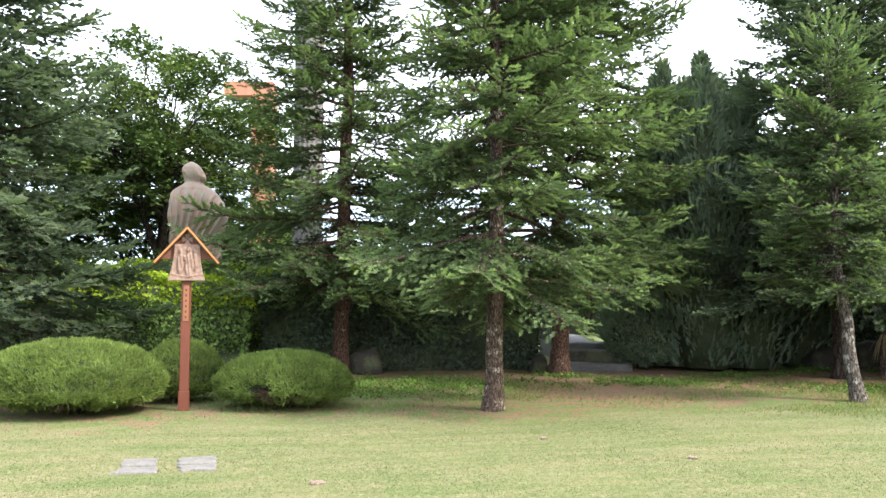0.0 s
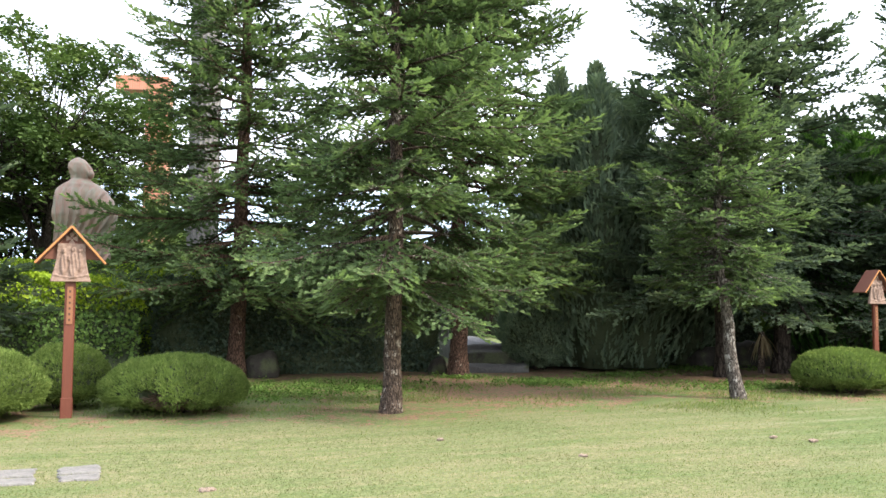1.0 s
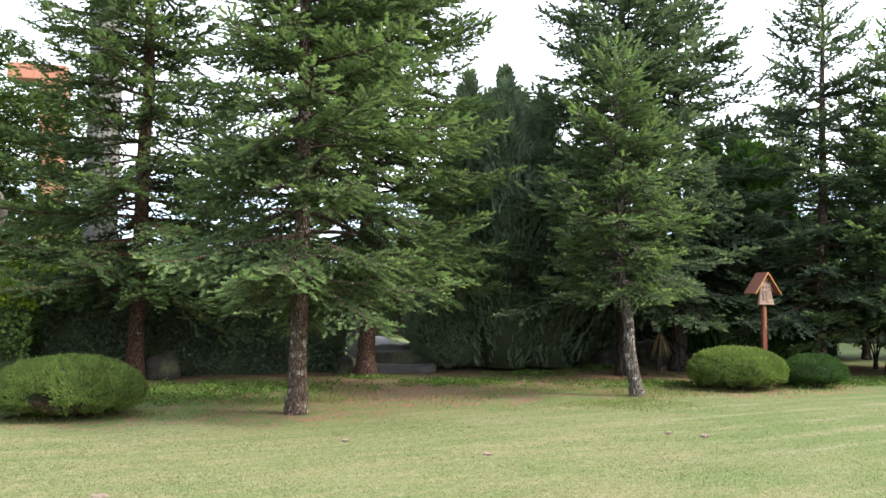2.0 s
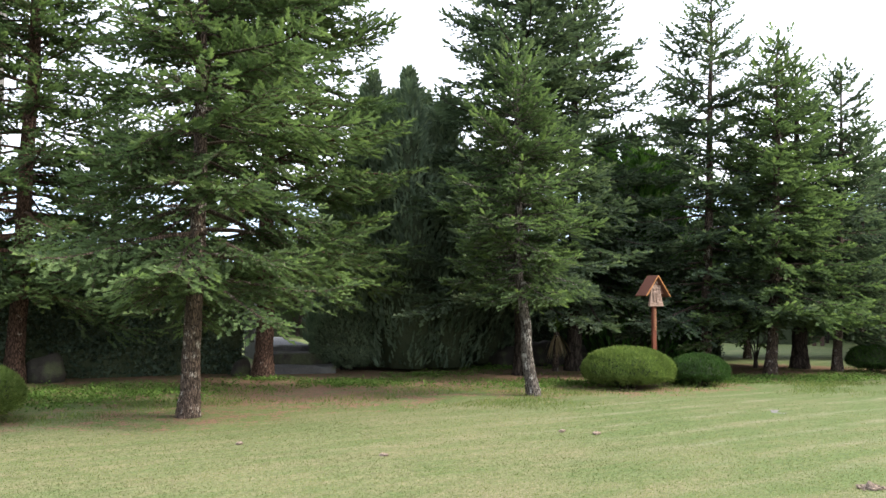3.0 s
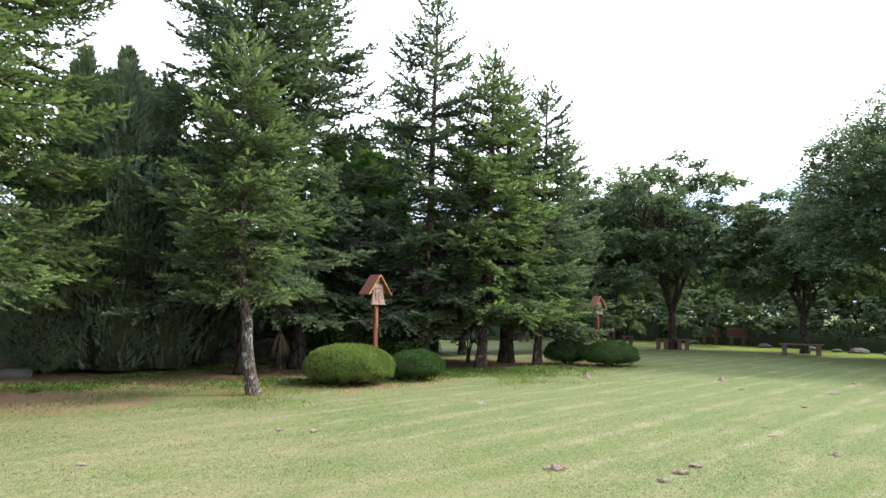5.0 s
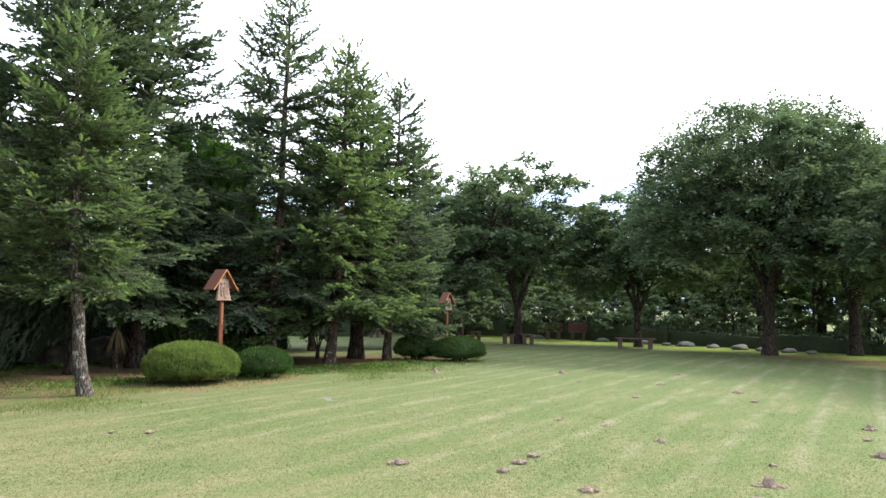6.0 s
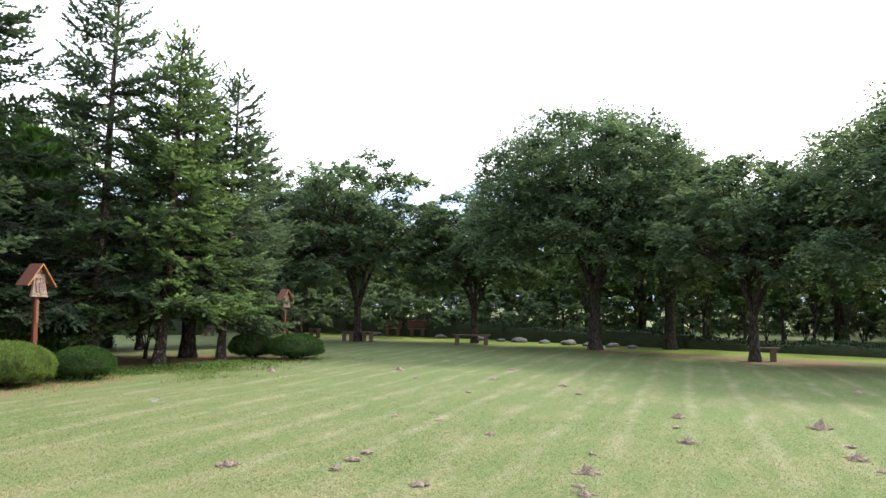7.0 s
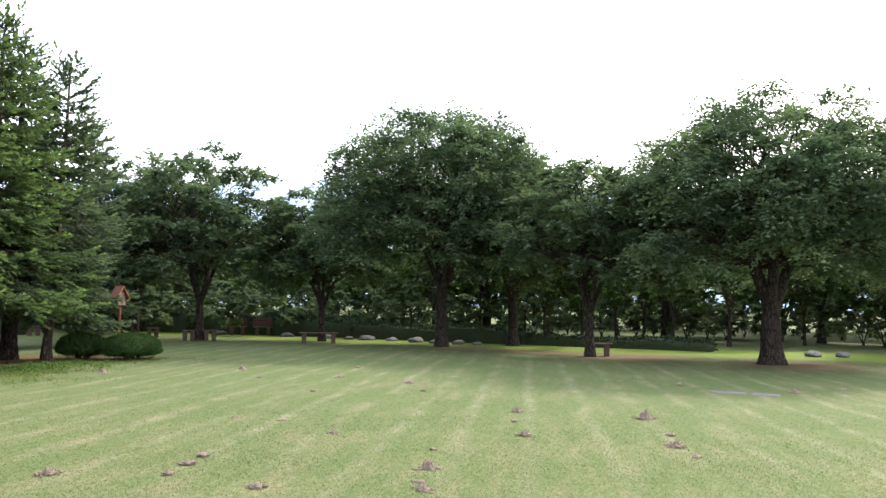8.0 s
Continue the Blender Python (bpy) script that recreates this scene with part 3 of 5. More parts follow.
def column(name, at, height, radius, seed, label, leaves, n=9000, size=0.30, tops=4):
    """A dense upright cypress: several pointed leaders close together, clad in rising sprays."""
    rng = np.random.default_rng(seed)
    root = thing(name, at, label, "conifer tree", "dense cypresses")
    P, D, U, S, T = [], [], [], [], []
    stems, bm = [], bmesh.new()
    for k in range(tops):
        a = 2 * np.pi * k / tops + rng.uniform(0, 1)
        o = np.array([np.cos(a), np.sin(a)]) * radius * rng.uniform(0.38, 0.58) * (k > 0)
        hh = height * (1.0 if k == 0 else rng.uniform(0.84, 1.0))
        rr = radius * rng.uniform(0.48, 0.62)
        stems.append(([(o[0] * 0.3, o[1] * 0.3, -0.05), (o[0], o[1], hh * 0.5), (o[0], o[1], hh * 0.95)], [0.11, 0.06, 0.01]))
        m = int(n / tops)
        f = rng.random(m) ** 0.8
        th = rng.uniform(0, 6.283, m)
        prof = lambda q: rr * np.minimum(1, 0.55 + q * 2.2) * (1 - q) ** 0.74
        lob = 1 + 0.24 * np.sin(th * 4 + f * 17 + k) + 0.12 * np.sin(th * 7 - f * 29)
        r = prof(f) * lob * rng.uniform(0.72, 1.05, m)
        z = 0.05 + (hh - 0.05) * f
        h = np.stack([np.cos(th), np.sin(th), 0 * th], 1)
        P.append(np.stack([o[0] + h[:, 0] * r, o[1] + h[:, 1] * r, z], 1))
        D.append(unit(h * 0.6 + np.array([0, 0, 1.0]) * rng.uniform(0.5, 1.8, (m, 1)) + rng.normal(0, 0.25, (m, 3))))
        U.append(h + rng.normal(0, 0.5, (m, 3)))
        S.append(size * rng.uniform(0.7, 1.4, m))
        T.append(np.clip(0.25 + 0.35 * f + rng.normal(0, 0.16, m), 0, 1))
        q = np.linspace(0, 0.93, 12)
        ring = []
        for v in q:
            row = []
            for b in range(12):
                t2 = b * math.pi / 6
                w = float(prof(np.array(v))) * 0.70 * (1 + 0.1 * math.sin(t2 * 4 + v * 17 + k))
                row.append(bm.verts.new((o[0] + w * math.cos(t2), o[1] + w * math.sin(t2), 0.08 + (hh - 0.08) * v)))
            ring.append(row)
        for r0, r1 in zip(ring, ring[1:]):
            for b in range(12):
                bm.faces.new((r0[b], r0[(b + 1) % 12], r1[(b + 1) % 12], r1[b]))
        bm.faces.new(ring[-1])
        bm.faces.new(ring[0][::-1])
    finish("trunk", tube_mesh("trunk", stems, 8, 0.05, seed), BARK_DARK, root)
    part("inner_mass", bm, CORE, root, "dark solid core, coloured as inner shade", True)
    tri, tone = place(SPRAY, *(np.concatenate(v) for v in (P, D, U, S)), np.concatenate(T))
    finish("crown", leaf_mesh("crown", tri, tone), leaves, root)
    return root


column("cypress_tree", (6.7, 21.2, 0), 8.0, 2.3, 31, "dense dark cypress with pointed tops", CYPRESS, 26000, 0.25, 11)
column("cypress_tree", (9.2, 22.4, 0), 6.0, 1.9, 32, "dense dark cypress in the shade of firs", CYPRESS, 11000, 0.27, 6)
column("cypress_tree", (13.4, 20.6, 0), 6.6, 1.9, 33, "bright green thuja rising behind the firs", THUJA, 14000, 0.26, 8)
column("cypress_tree", (5.3, 22.8, 0), 4.6, 1.1, 34, "dark low cypress beside the stone steps", CYPRESS, 4000, 0.30, 4)


# ---- broadleaf trees ----
def broadleaf(name, at, height, spread, clear, trunk_r, seed, label, leaves, clumps=60, per=340, leaf=0.15, fork=True, group="", trunk_mat=None, clump_r=0.17):
    """A trunk that forks into limbs, each ending in clumps of leaves under a domed, uneven outline."""
    rng = np.random.default_rng(seed)
    root = thing(name, at, label, "broadleaf tree", group)
    base_z = clear * 1.15
    mid = clear + (height - clear) * 0.40
    limbs, P, D, U, S, T = [], [], [], [], [], []
    k = 3 if fork else 1
    tz = np.linspace(-0.05, clear, 8)
    tr = trunk_r * (1 + 0.5 * np.exp(-np.maximum(tz, 0) / 0.3)) * np.interp(tz, [0, clear], [1, 0.86])
    finish("trunk", tube_mesh("trunk", [(np.stack([0.03 * np.sin(tz * 1.3), 0.02 * tz, tz], 1), tr)], 14, 0.05, seed), trunk_mat or BARK_DARK, root, smooth=True)
    mains = []
    for j in range(k + 1):
        a = 2 * np.pi * j / (k + 1) + rng.uniform(0, 0.8)
        end = np.array([np.cos(a) * spread * 0.35, np.sin(a) * spread * 0.35, mid + rng.uniform(-0.3, 0.6)])
        s = np.linspace(0, 1, 6)[:, None]
        pts = np.array([0, 0, clear - 0.1]) * (1 - s) + end * s
        pts[:, 2] += np.sin(s[:, 0] * np.pi) * 0.25
        limbs.append((pts, np.interp(s[:, 0], [0, 1], [trunk_r * 0.62, trunk_r * 0.22])))
        mains.append(pts)
    for c in range(clumps):
        u = (c + 0.5) / clumps
        a = c * 2.39996 + rng.normal(0, 0.25)
        v = u ** 0.85
        el = np.arcsin(np.clip(1 - 1.32 * v, -0.42, 1))
        shell = rng.uniform(0.74, 0.96) if rng.random() < 0.7 else rng.uniform(0.3, 0.7)
        hz = (height - mid) if el > 0 else (mid - clear * 0.95)
        ctr = np.array([np.cos(a) * np.cos(el) * spread * shell, np.sin(a) * np.cos(el) * spread * shell, mid + np.sin(el) * hz * shell / (0.42 if el < 0 else 1) * (0.95 if el < 0 else 1)])
        r = spread * clump_r * rng.uniform(0.75, 1.35)
        m = mains[int(rng.integers(len(mains)))]
        st = m[int(rng.integers(2, 6))]
        s = np.linspace(0, 1, 5)[:, None]
        limbs.append((st * (1 - s) + ctr * s + np.array([0, 0, 0.15]) * np.sin(s * np.pi), np.interp(s[:, 0], [0, 1], [trunk_r * 0.16, 0.012])))
        tw = max(4, int(per / 15))
        k2 = max(3, int(per * rng.uniform(0.8, 1.2) / tw))
        d = unit(rng.normal(0, 1, (tw, 3)) * [1, 1, 0.42] + [0, 0, 0.08])
        ln = r * rng.uniform(0.60, 1.05, tw) * np.where(np.abs(d[:, 2]) > 0.6, 0.8, 1.15)
        f = np.linspace(0.22, 1.0, k2)[None, :, None]
        pos = ctr + d[:, None] * ln[:, None, None] * f - np.array([0, 0, 0.22]) * r * f ** 2
        flank = unit(np.cross(d, [0, 0, 1.0]))[:, None] * np.where(np.arange(k2) % 2 == 0, 1.0, -1.0)[None, :, None]
        n = tw * k2
        P.append((pos + rng.normal(0, r * 0.06, pos.shape)).reshape(-1, 3))
        D.append(unit(d[:, None] * 0.7 + flank * 0.9 + rng.normal(0, 0.32, pos.shape) + [0, 0, -0.15]).reshape(-1, 3))
        U.append(np.array([0, 0, 1.0]) + rng.normal(0, 0.36, (n, 3)))
        S.append(leaf * rng.uniform(0.7, 1.35, n))
        T.append(np.clip(0.40 + rng.normal(0, 0.12) + np.repeat(rng.normal(0, 0.08, tw), k2) + rng.normal(0, 0.06, n) + 0.10 * np.tile(f[0, :, 0], tw), 0, 1))
    finish("branchwork", tube_mesh("branchwork", limbs, 6 if per > 150 else 3, 0.08, seed), trunk_mat or BARK_DARK, root)
    tri, tone = place(LEAF, *(np.concatenate(v) for v in (P, D, U, S)), np.concatenate(T))
    finish("crown", leaf_mesh("crown", tri, tone), leaves, root)
    return root


GR = "zelkovas round the lawn"
broadleaf("zelkova_tree", (30.66, 10.59, 0), 9.7, 5.0, 2.2, 0.22, 41, "large dark green zelkova with broad domed crown", ZELKOVA, 350, 330, 0.13, group=GR, clump_r=0.165)
broadleaf("zelkova_tree", (26.57, -1.25, 0), 8.3, 4.8, 1.6, 0.31, 42, "large zelkova forking low with broad domed crown", ZELKOVA, 320, 330, 0.125, group=GR, clump_r=0.165)
z_small = broadleaf("zelkova_tree", (27.53, 4.3, 0), 6.8, 3.2, 1.5, 0.15, 43, "smaller zelkova with slim trunk beside a bench", ZELKOVA, 150, 220, 0.15, group=GR)
z_mid = broadleaf("zelkova_tree", (30.05, 21.4, 0), 8.6, 4.0, 1.6, 0.18, 44, "round-crowned zelkova beside dark benches", ZELKOVA, 170, 190, 0.18, group=GR, clump_r=0.17)
z_back = broadleaf("zelkova_tree", (33.4, 8.4, 0), 8.4, 4.0, 1.9, 0.22, 45, "zelkova in the second row", ZELKOVA, 150, 170, 0.195, group=GR)
for src, x, y, turn, s in ((z_small, 32.25, 16.66, 80, 1.0), (z_mid, 31.6, 26.0, 140, 0.95), (z_back, 45.5, 3.0, 60, 1.1), (z_mid, 45.0, -4.5, 200, 1.0), (z_back, 45.5, 13.0, 250, 1.1),
                           (z_back, 46.5, 21.5, 20, 1.0), (z_mid, 38.0, 32.5, 300, 0.95), (z_small, 42.5, -10.0, 30, 1.2), (z_back, 35.0, -8.6, 120, 0.85), (z_mid, 36.5, -15.5, 10, 1.0)):
    copy_thing(src, pose(x, y, 0, 0, 0, turn) @ Matrix.Scale(s, 4))
# thin young trees behind the rim
thin = broadleaf("young_tree", (40.2, 5.0, 0), 5.4, 2.3, 1.5, 0.07, 46, "thin-stemmed young tree behind the lawn's rim", GROVE, 26, 120, 0.21, group="young trees behind the lawn")
rng = np.random.default_rng(8)
for k in range(30):
    y = 40 - k * 2.1 + rng.uniform(-0.7, 0.7)
    copy_thing(thin, pose(float(rim(y)) + rng.uniform(5.5, 12), y, 0, 0, 0, rng.uniform(0, 360)) @ Matrix.Scale(rng.uniform(0.75, 1.15), 4))
far = broadleaf("grove_tree", (62, 8, 0), 8.5, 5.5, 0.9, 0.2, 47, "tree of the far grove", GROVE, 34, 42, 0.80, group="far grove")
for k in range(34):
    a = radians(36 + k * 2.3)
    d = rng.uniform(56, 74)
    copy_thing(far, pose(d * math.sin(a), d * math.cos(a), 0, 0, 0, rng.uniform(0, 360)) @ Matrix.Scale(rng.uniform(0.8, 1.15), 4))
bush = broadleaf("bush", (46, 2, 0), 2.5, 2.2, 0.12, 0.05, 50, "rounded dark bush behind the lawn's rim", ZELKOVA, 18, 100, 0.21, group="bushes behind the lawn")
for k in range(56):
    a, d = radians(44 + k * 1.15), rng.uniform(43, 52)
    copy_thing(bush, pose(d * math.sin(a), d * math.cos(a), 0, 0, 0, rng.uniform(0, 360)) @ Matrix.Scale(rng.uniform(0.75, 1.2), 4))
# behind the statue and the firs
g1 = broadleaf("grove_tree", (-9.6, 28.0, 0), 11.0, 4.8, 2.9, 0.2, 48, "sunlit broadleaf tree behind the bronze statue", GROVE, 150, 330, 0.15, group="trees behind the hedge")
g2 = broadleaf("grove_tree", (-15.5, 25.5, 0), 9.5, 4.6, 0.8, 0.2, 49, "broadleaf tree of the grove behind the hedge", GROVE, 90, 190, 0.23, group="trees behind the hedge")
for x, y, turn, s in ((-20.5, 35, 130, 1.05), (-5.6, 30.5, 200, 0.5), (-15.6, 27.0, 40, 0.58), (-11.3, 31.5, 75, 0.95), (-7.9, 27.2, 330, 0.45), (-2.2, 29.5, 80, 0.48), (1.0, 30.5, 160, 0.5), (-0.4, 27.2, 300, 0.36), (0.5, 40, 20, 0.5), (7.5, 42, 70, 0.55), (13, 40, 150, 0.6), (19, 37, 250, 0.65), (-21, 29, 10, 1.1), (24, 38, 30, 0.75), (29, 41, 200, 0.9), (-8, 40, 110, 0.8)):
    copy_thing(g2, pose(x, y, 0, 0, 0, turn) @ Matrix.Scale(s, 4))
broadleaf("sapling", (16.3, 18.9, 0), 1.9, 1.0, 0.22, 0.05, 58, "low branching sapling with bright leaves under the firs", GROVE, 18, 60, 0.085)


# ---- clipped shrubs and hedges ----
def shrub(name, at, rx, ry, h, seed, label, leaves, n=15000, size=0.066, hollow=(), lift=0.09, group="clipped shrubs", turn=0.0):
    """A clipped dome: a dark inner mass, a skin of short shoots, stems below; hollow: directions in which the skin has died back."""
    rng = np.random.default_rng(seed)
    root = thing(name, at, label, "clipped shrub", group, turn=turn)
    stems = []
    for k in range(9):
        a = rng.uniform(0, 6.28)
        r = rng.uniform(0.1, 0.6)
        stems.append(([(0.15 * np.cos(a), 0.15 * np.sin(a), -0.03), (r * rx * np.cos(a) * 0.8, r * ry * np.sin(a) * 0.8, h * 0.4)], [0.022, 0.012]))
    finish("stem_cluster", tube_mesh("stem_cluster", stems, 6, 0.1, seed), BARK_DARK, root)

    def skin(d):
        """Direction to surface point, for a dome that is rounded at its foot."""
        zc = h * 0.36
        up = d[:, 2] > 0
        low = lift + 0.035 * np.sin(11 * np.arctan2(d[:, 1], d[:, 0]) + seed) + 0.03 * np.sin(23 * np.arctan2(d[:, 1], d[:, 0]))
        z = np.where(up, h - zc, zc - low) * np.sign(d[:, 2]) * np.abs(d[:, 2]) ** 0.85 + zc
        flat = np.maximum(1 - np.abs(d[:, 2]) ** np.where(up, 2.2, 2.5), 0.0) ** 0.5
        u = unit(d * [1, 1, 1e-6])
        wav = 1 + 0.025 * np.sin(5 * np.arctan2(d[:, 1], d[:, 0]) + seed) + 0.02 * np.sin(9 * d[:, 2] + 7 * d[:, 0])
        return np.stack([u[:, 0] * flat * rx * wav, u[:, 1] * flat * ry * wav, z], 1)

    bm = bmesh.new()
    bmesh.ops.create_icosphere(bm, subdivisions=4, radius=1)
    dv = np.array([v.co[:] for v in bm.verts])
    sv = skin(dv)
    sv[:, :2] *= 0.88
    sv[:, 2] = (sv[:, 2] - h * 0.36) * 0.88 + h * 0.36
    for d, hr in hollow:
        near = np.linalg.norm(dv - unit(np.array(d, float)), axis=1)
        sv -= (np.clip(1 - near / hr, 0, 1) * 0.45)[:, None] * (sv - [0, 0, h * 0.42])
    for v, c in zip(bm.verts, sv):
        v.co = Vector(c)
    part("inner_mass", bm, CORE, root, "dark solid core of the dome, coloured as inner shade", True)
    twigs = []
    for c, hr in hollow:
        c = unit(np.array(c, float))
        for k in range(70):
            e = unit(c + rng.normal(0, hr * 0.42, 3))
            tip = skin(e[None])[0] * rng.uniform(0.86, 1.0)
            b0 = np.array([tip[0] * 0.45, tip[1] * 0.45, h * rng.uniform(0.05, 0.4)])
            twigs.append(([b0, (b0 + tip) / 2 + rng.normal(0, 0.02, 3), tip], [0.008, 0.006, 0.003]))
    if twigs:
        finish("bare_twig_patch", tube_mesh("bare_twig_patch", twigs, 4, 0.1, seed), TWIGS, root, "bare brown twigs in a die-back hollow")
    d = unit(rng.normal(0, 1, (n, 3)))
    for c, hr in hollow:
        near = np.linalg.norm(d - unit(np.array(c, float)), axis=1)
        d = d[near > hr * rng.uniform(0.65, 1.1, len(d))]
    s = skin(d)
    nrm = unit(d / np.array([rx, ry, h * 0.5]) * h)
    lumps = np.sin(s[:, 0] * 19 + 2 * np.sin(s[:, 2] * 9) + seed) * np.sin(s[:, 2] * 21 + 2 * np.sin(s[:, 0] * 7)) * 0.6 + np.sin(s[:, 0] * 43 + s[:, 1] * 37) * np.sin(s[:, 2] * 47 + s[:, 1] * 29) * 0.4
    at_ = s + nrm * (0.022 * lumps - rng.uniform(0.0, 0.05, len(s)))[:, None]
    along = unit(nrm * 0.45 + rng.normal(0, 0.36, s.shape) + [0, 0, 0.75])
    # lumps also drives tone: slight shade painted into shoots in the dips
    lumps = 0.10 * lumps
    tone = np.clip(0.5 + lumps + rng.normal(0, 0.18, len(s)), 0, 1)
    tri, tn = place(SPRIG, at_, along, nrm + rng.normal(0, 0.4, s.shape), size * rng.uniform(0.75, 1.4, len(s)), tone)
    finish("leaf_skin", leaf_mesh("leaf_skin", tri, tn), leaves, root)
    return root


def hedge(name, a, b, depth, h, seed, label, leaves, size=0.06, density=900, top=None, lift=0.0):
    """A hedge from a to b: an inner mass and leaves on its front, top and ends; top: another colour of leaves above."""
    rng = np.random.default_rng(seed)
    a, b = np.array(a, float), np.array(b, float)
    L = np.linalg.norm(b - a)
    turn = math.degrees(math.atan2(b[1] - a[1], b[0] - a[0]))
    root = thing(name, (a[0], a[1], 0), label, "hedge", turn=turn)

    def bulge(x, z):
        return 0.15 * np.sin(x * 1.9 + seed) + 0.10 * np.sin(x * 4.3 + z * 3.1) + 0.08 * np.sin(z * 5 + x)

    n = 26
    xs = np.linspace(0, L, n)
    hz = h + 0.08 * np.sin(xs * 1.3 + seed) + 0.05 * np.sin(xs * 3.7)
    vs, fs = [], []
    prof = [(-0.5, lift - 0.02), (-0.5, 0.3), (-0.47, 0.7), (-0.38, 0.93), (0, 0.97), (0.4, 0.92), (0.5, 0.5), (0.5, lift - 0.02)]
    for x, hh in zip(xs, hz):
        for y, z in prof:
            vs.append((x, y * depth * 0.9 - bulge(x, z * hh) * (y < 0) * 0.8, z * hh))
    m = len(prof)
    for i in range(n - 1):
        for k in range(m - 1):
            fs.append((i * m + k, (i + 1) * m + k, (i + 1) * m + k + 1, i * m + k + 1))
    fs.append(tuple(range(m)))
    fs.append(tuple((n - 1) * m + k for k in reversed(range(m))))
    me = bpy.data.meshes.new("inner_mass")
    me.from_pydata(vs, [], fs)
    finish("inner_mass", me, CORE, root, "dark solid core, coloured as inner shade", True)

    def cover(nm, mat, z0, z1, on_top):
        c = int(density * L * (z1 - z0) * h)
        x = rng.uniform(0, L, c)
        z = rng.uniform(z0, z1, c) * (h + 0.08 * np.sin(x * 1.3 + seed))
        y = -0.5 * depth - bulge(x, z) - rng.uniform(-0.10, 0.05, c) + np.clip((z / h - 0.82) / 0.18, 0, 1) ** 2 * depth * 0.25
        P = [np.stack([x, y, z], 1)]
        N = [np.tile([0, -1.0, 0.25], (c, 1))]
        if on_top:
            c2 = int(density * L * depth * 0.9)
            x = rng.uniform(0, L, c2)
            P.append(np.stack([x, rng.uniform(-0.45, 0.5, c2) * depth, h + 0.08 * np.sin(x * 1.3 + seed) + rng.uniform(-0.08, 0.10, c2) + 0.06 * np.sin(x * 5)], 1))
            N.append(np.tile([0, -0.2, 1.0], (c2, 1)))
            c3 = int(density * h * depth * 0.5 * (z1 - z0))
            for xe, s in ((0.0, -1.0), (L, 1.0)):
                P.append(np.stack([xe + s * rng.uniform(-0.1, 0.06, c3), rng.uniform(-0.5, 0.5, c3) * depth, rng.uniform(z0, z1, c3) * h], 1))
                N.append(np.tile([s, 0, 0.2], (c3, 1)))
        P, N = np.concatenate(P), np.concatenate(N)
        al = unit(N * 0.7 + rng.normal(0, 0.7, P.shape))
        tri, tn = place(LEAF, P, al, N + rng.normal(0, 0.6, P.shape), size * rng.uniform(0.7, 1.4, len(P)), np.clip(rng.normal(0.5, 0.22, len(P)), 0, 1))
        finish(nm, leaf_mesh(nm, tri, tn), mat, root)

    cover("foliage", leaves, lift, 0.80 if top else 1.0, not top)
    if top:
        cover("top_growth", top, 0.74, 1.0, True)
    return root


# x, y of the corners of each stone
SLABS = [((-3.23, 8.69), (-2.87, 8.75), (-2.73, 8.35), (-3.14, 8.31)), ((-3.13, 8.27), (-2.72, 8.30), (-2.63, 8.04), (-3.07, 7.98)), ((-2.70, 8.79), (-2.33, 8.90), (-2.21, 8.52), (-2.62, 8.43)),
         ((-2.60, 8.39), (-2.20, 8.46), (-2.12, 8.18), (-2.51, 8.13)), ((9.64, 11.0), (9.92, 10.76), (9.60, 10.40), (9.35, 10.65)), ((9.97, 10.74), (10.28, 10.62), (9.95, 10.30), (9.66, 10.42)),
         ((17.55, 0.45), (17.40, -0.35), (16.9, -0.30), (17.01, 0.37)), ((17.40, -0.38), (17.29, -0.95), (16.84, -0.88), (16.9, -0.33))]
# x, y, radius
MOLES = [(7.96, 2.87, 0.13), (7.07, 2.59, 0.12), (7.35, 2.75, 0.06), (12.66, 3.12, 0.13), (10.43, 2.48, 0.12), (12.70, 1.21, 0.2), (10.33, 0.65, 0.14), (9.62, 4.73, 0.10), (7.71, 5.29, 0.08), (7.29, 5.18, 0.08), (6.81, 5.04, 0.06),
         (6.63, 3.98, 0.10), (6.39, 6.05, 0.12), (17.37, 11.06, 0.16), (10.27, 5.83, 0.06), (16.67, 8.12, 0.12), (10.34, 6.63, 0.05), (15.23, 13.3, 0.18), (5.64, 9.6, 0.05), (5.3, 9.9, 0.04), (-1.11, 7.67, 0.07),
         (11.2, 0.75, 0.05), (9.7, 0.4, 0.05), (16.2, 6.3, 0.10), (14.9, 5.5, 0.06), (18.5, 1.0, 0.10), (17.8, -1.2, 0.14), (18.9, -2.2, 0.12), (16.6, -3.0, 0.12), (13.9, 7.3, 0.06), (9.0, 3.2, 0.04), (11.6, 2.9, 0.05), (2.6, 8.9, 0.05), (1.2, 10.1, 0.04), (15.8, 9.6, 0.07), (19.5, 9.0, 0.08)]
# middle, half axes and number of leaves of each patch
COVER = [(-0.3, 16.2, 2.0, 1.4, 3000), (4.4, 16.9, 1.2, 0.8, 1900), (-1.4, 15.0, 1.2, 1.0, 1200), (8.6, 15.8, 2.4, 0.7, 2000), (12.4, 15.6, 2.0, 0.8, 2600), (15.5, 15.4, 2.0, 0.8, 2200), (-3.2, 14.6, 0.8, 0.6, 900), (6.6, 18.6, 1.0, 0.5, 700), (9.2, 20.2, 1.5, 0.6, 900), (2.6, 18.4, 0.5, 0.4, 500)]
shrub("clipped_shrub", (-5.32, 12.15, 0), 1.25, 1.10, 1.03, 51, "large clipped green dome shrub beside the wooden shrine post", YEW, 34000, hollow=(((0.25, -1, -0.85), 0.30),))
shrub("clipped_shrub", (-4.22, 13.68, 0), 0.62, 0.62, 0.96, 52, "small clipped green dome shrub behind the shrine post", YEW, 12000)
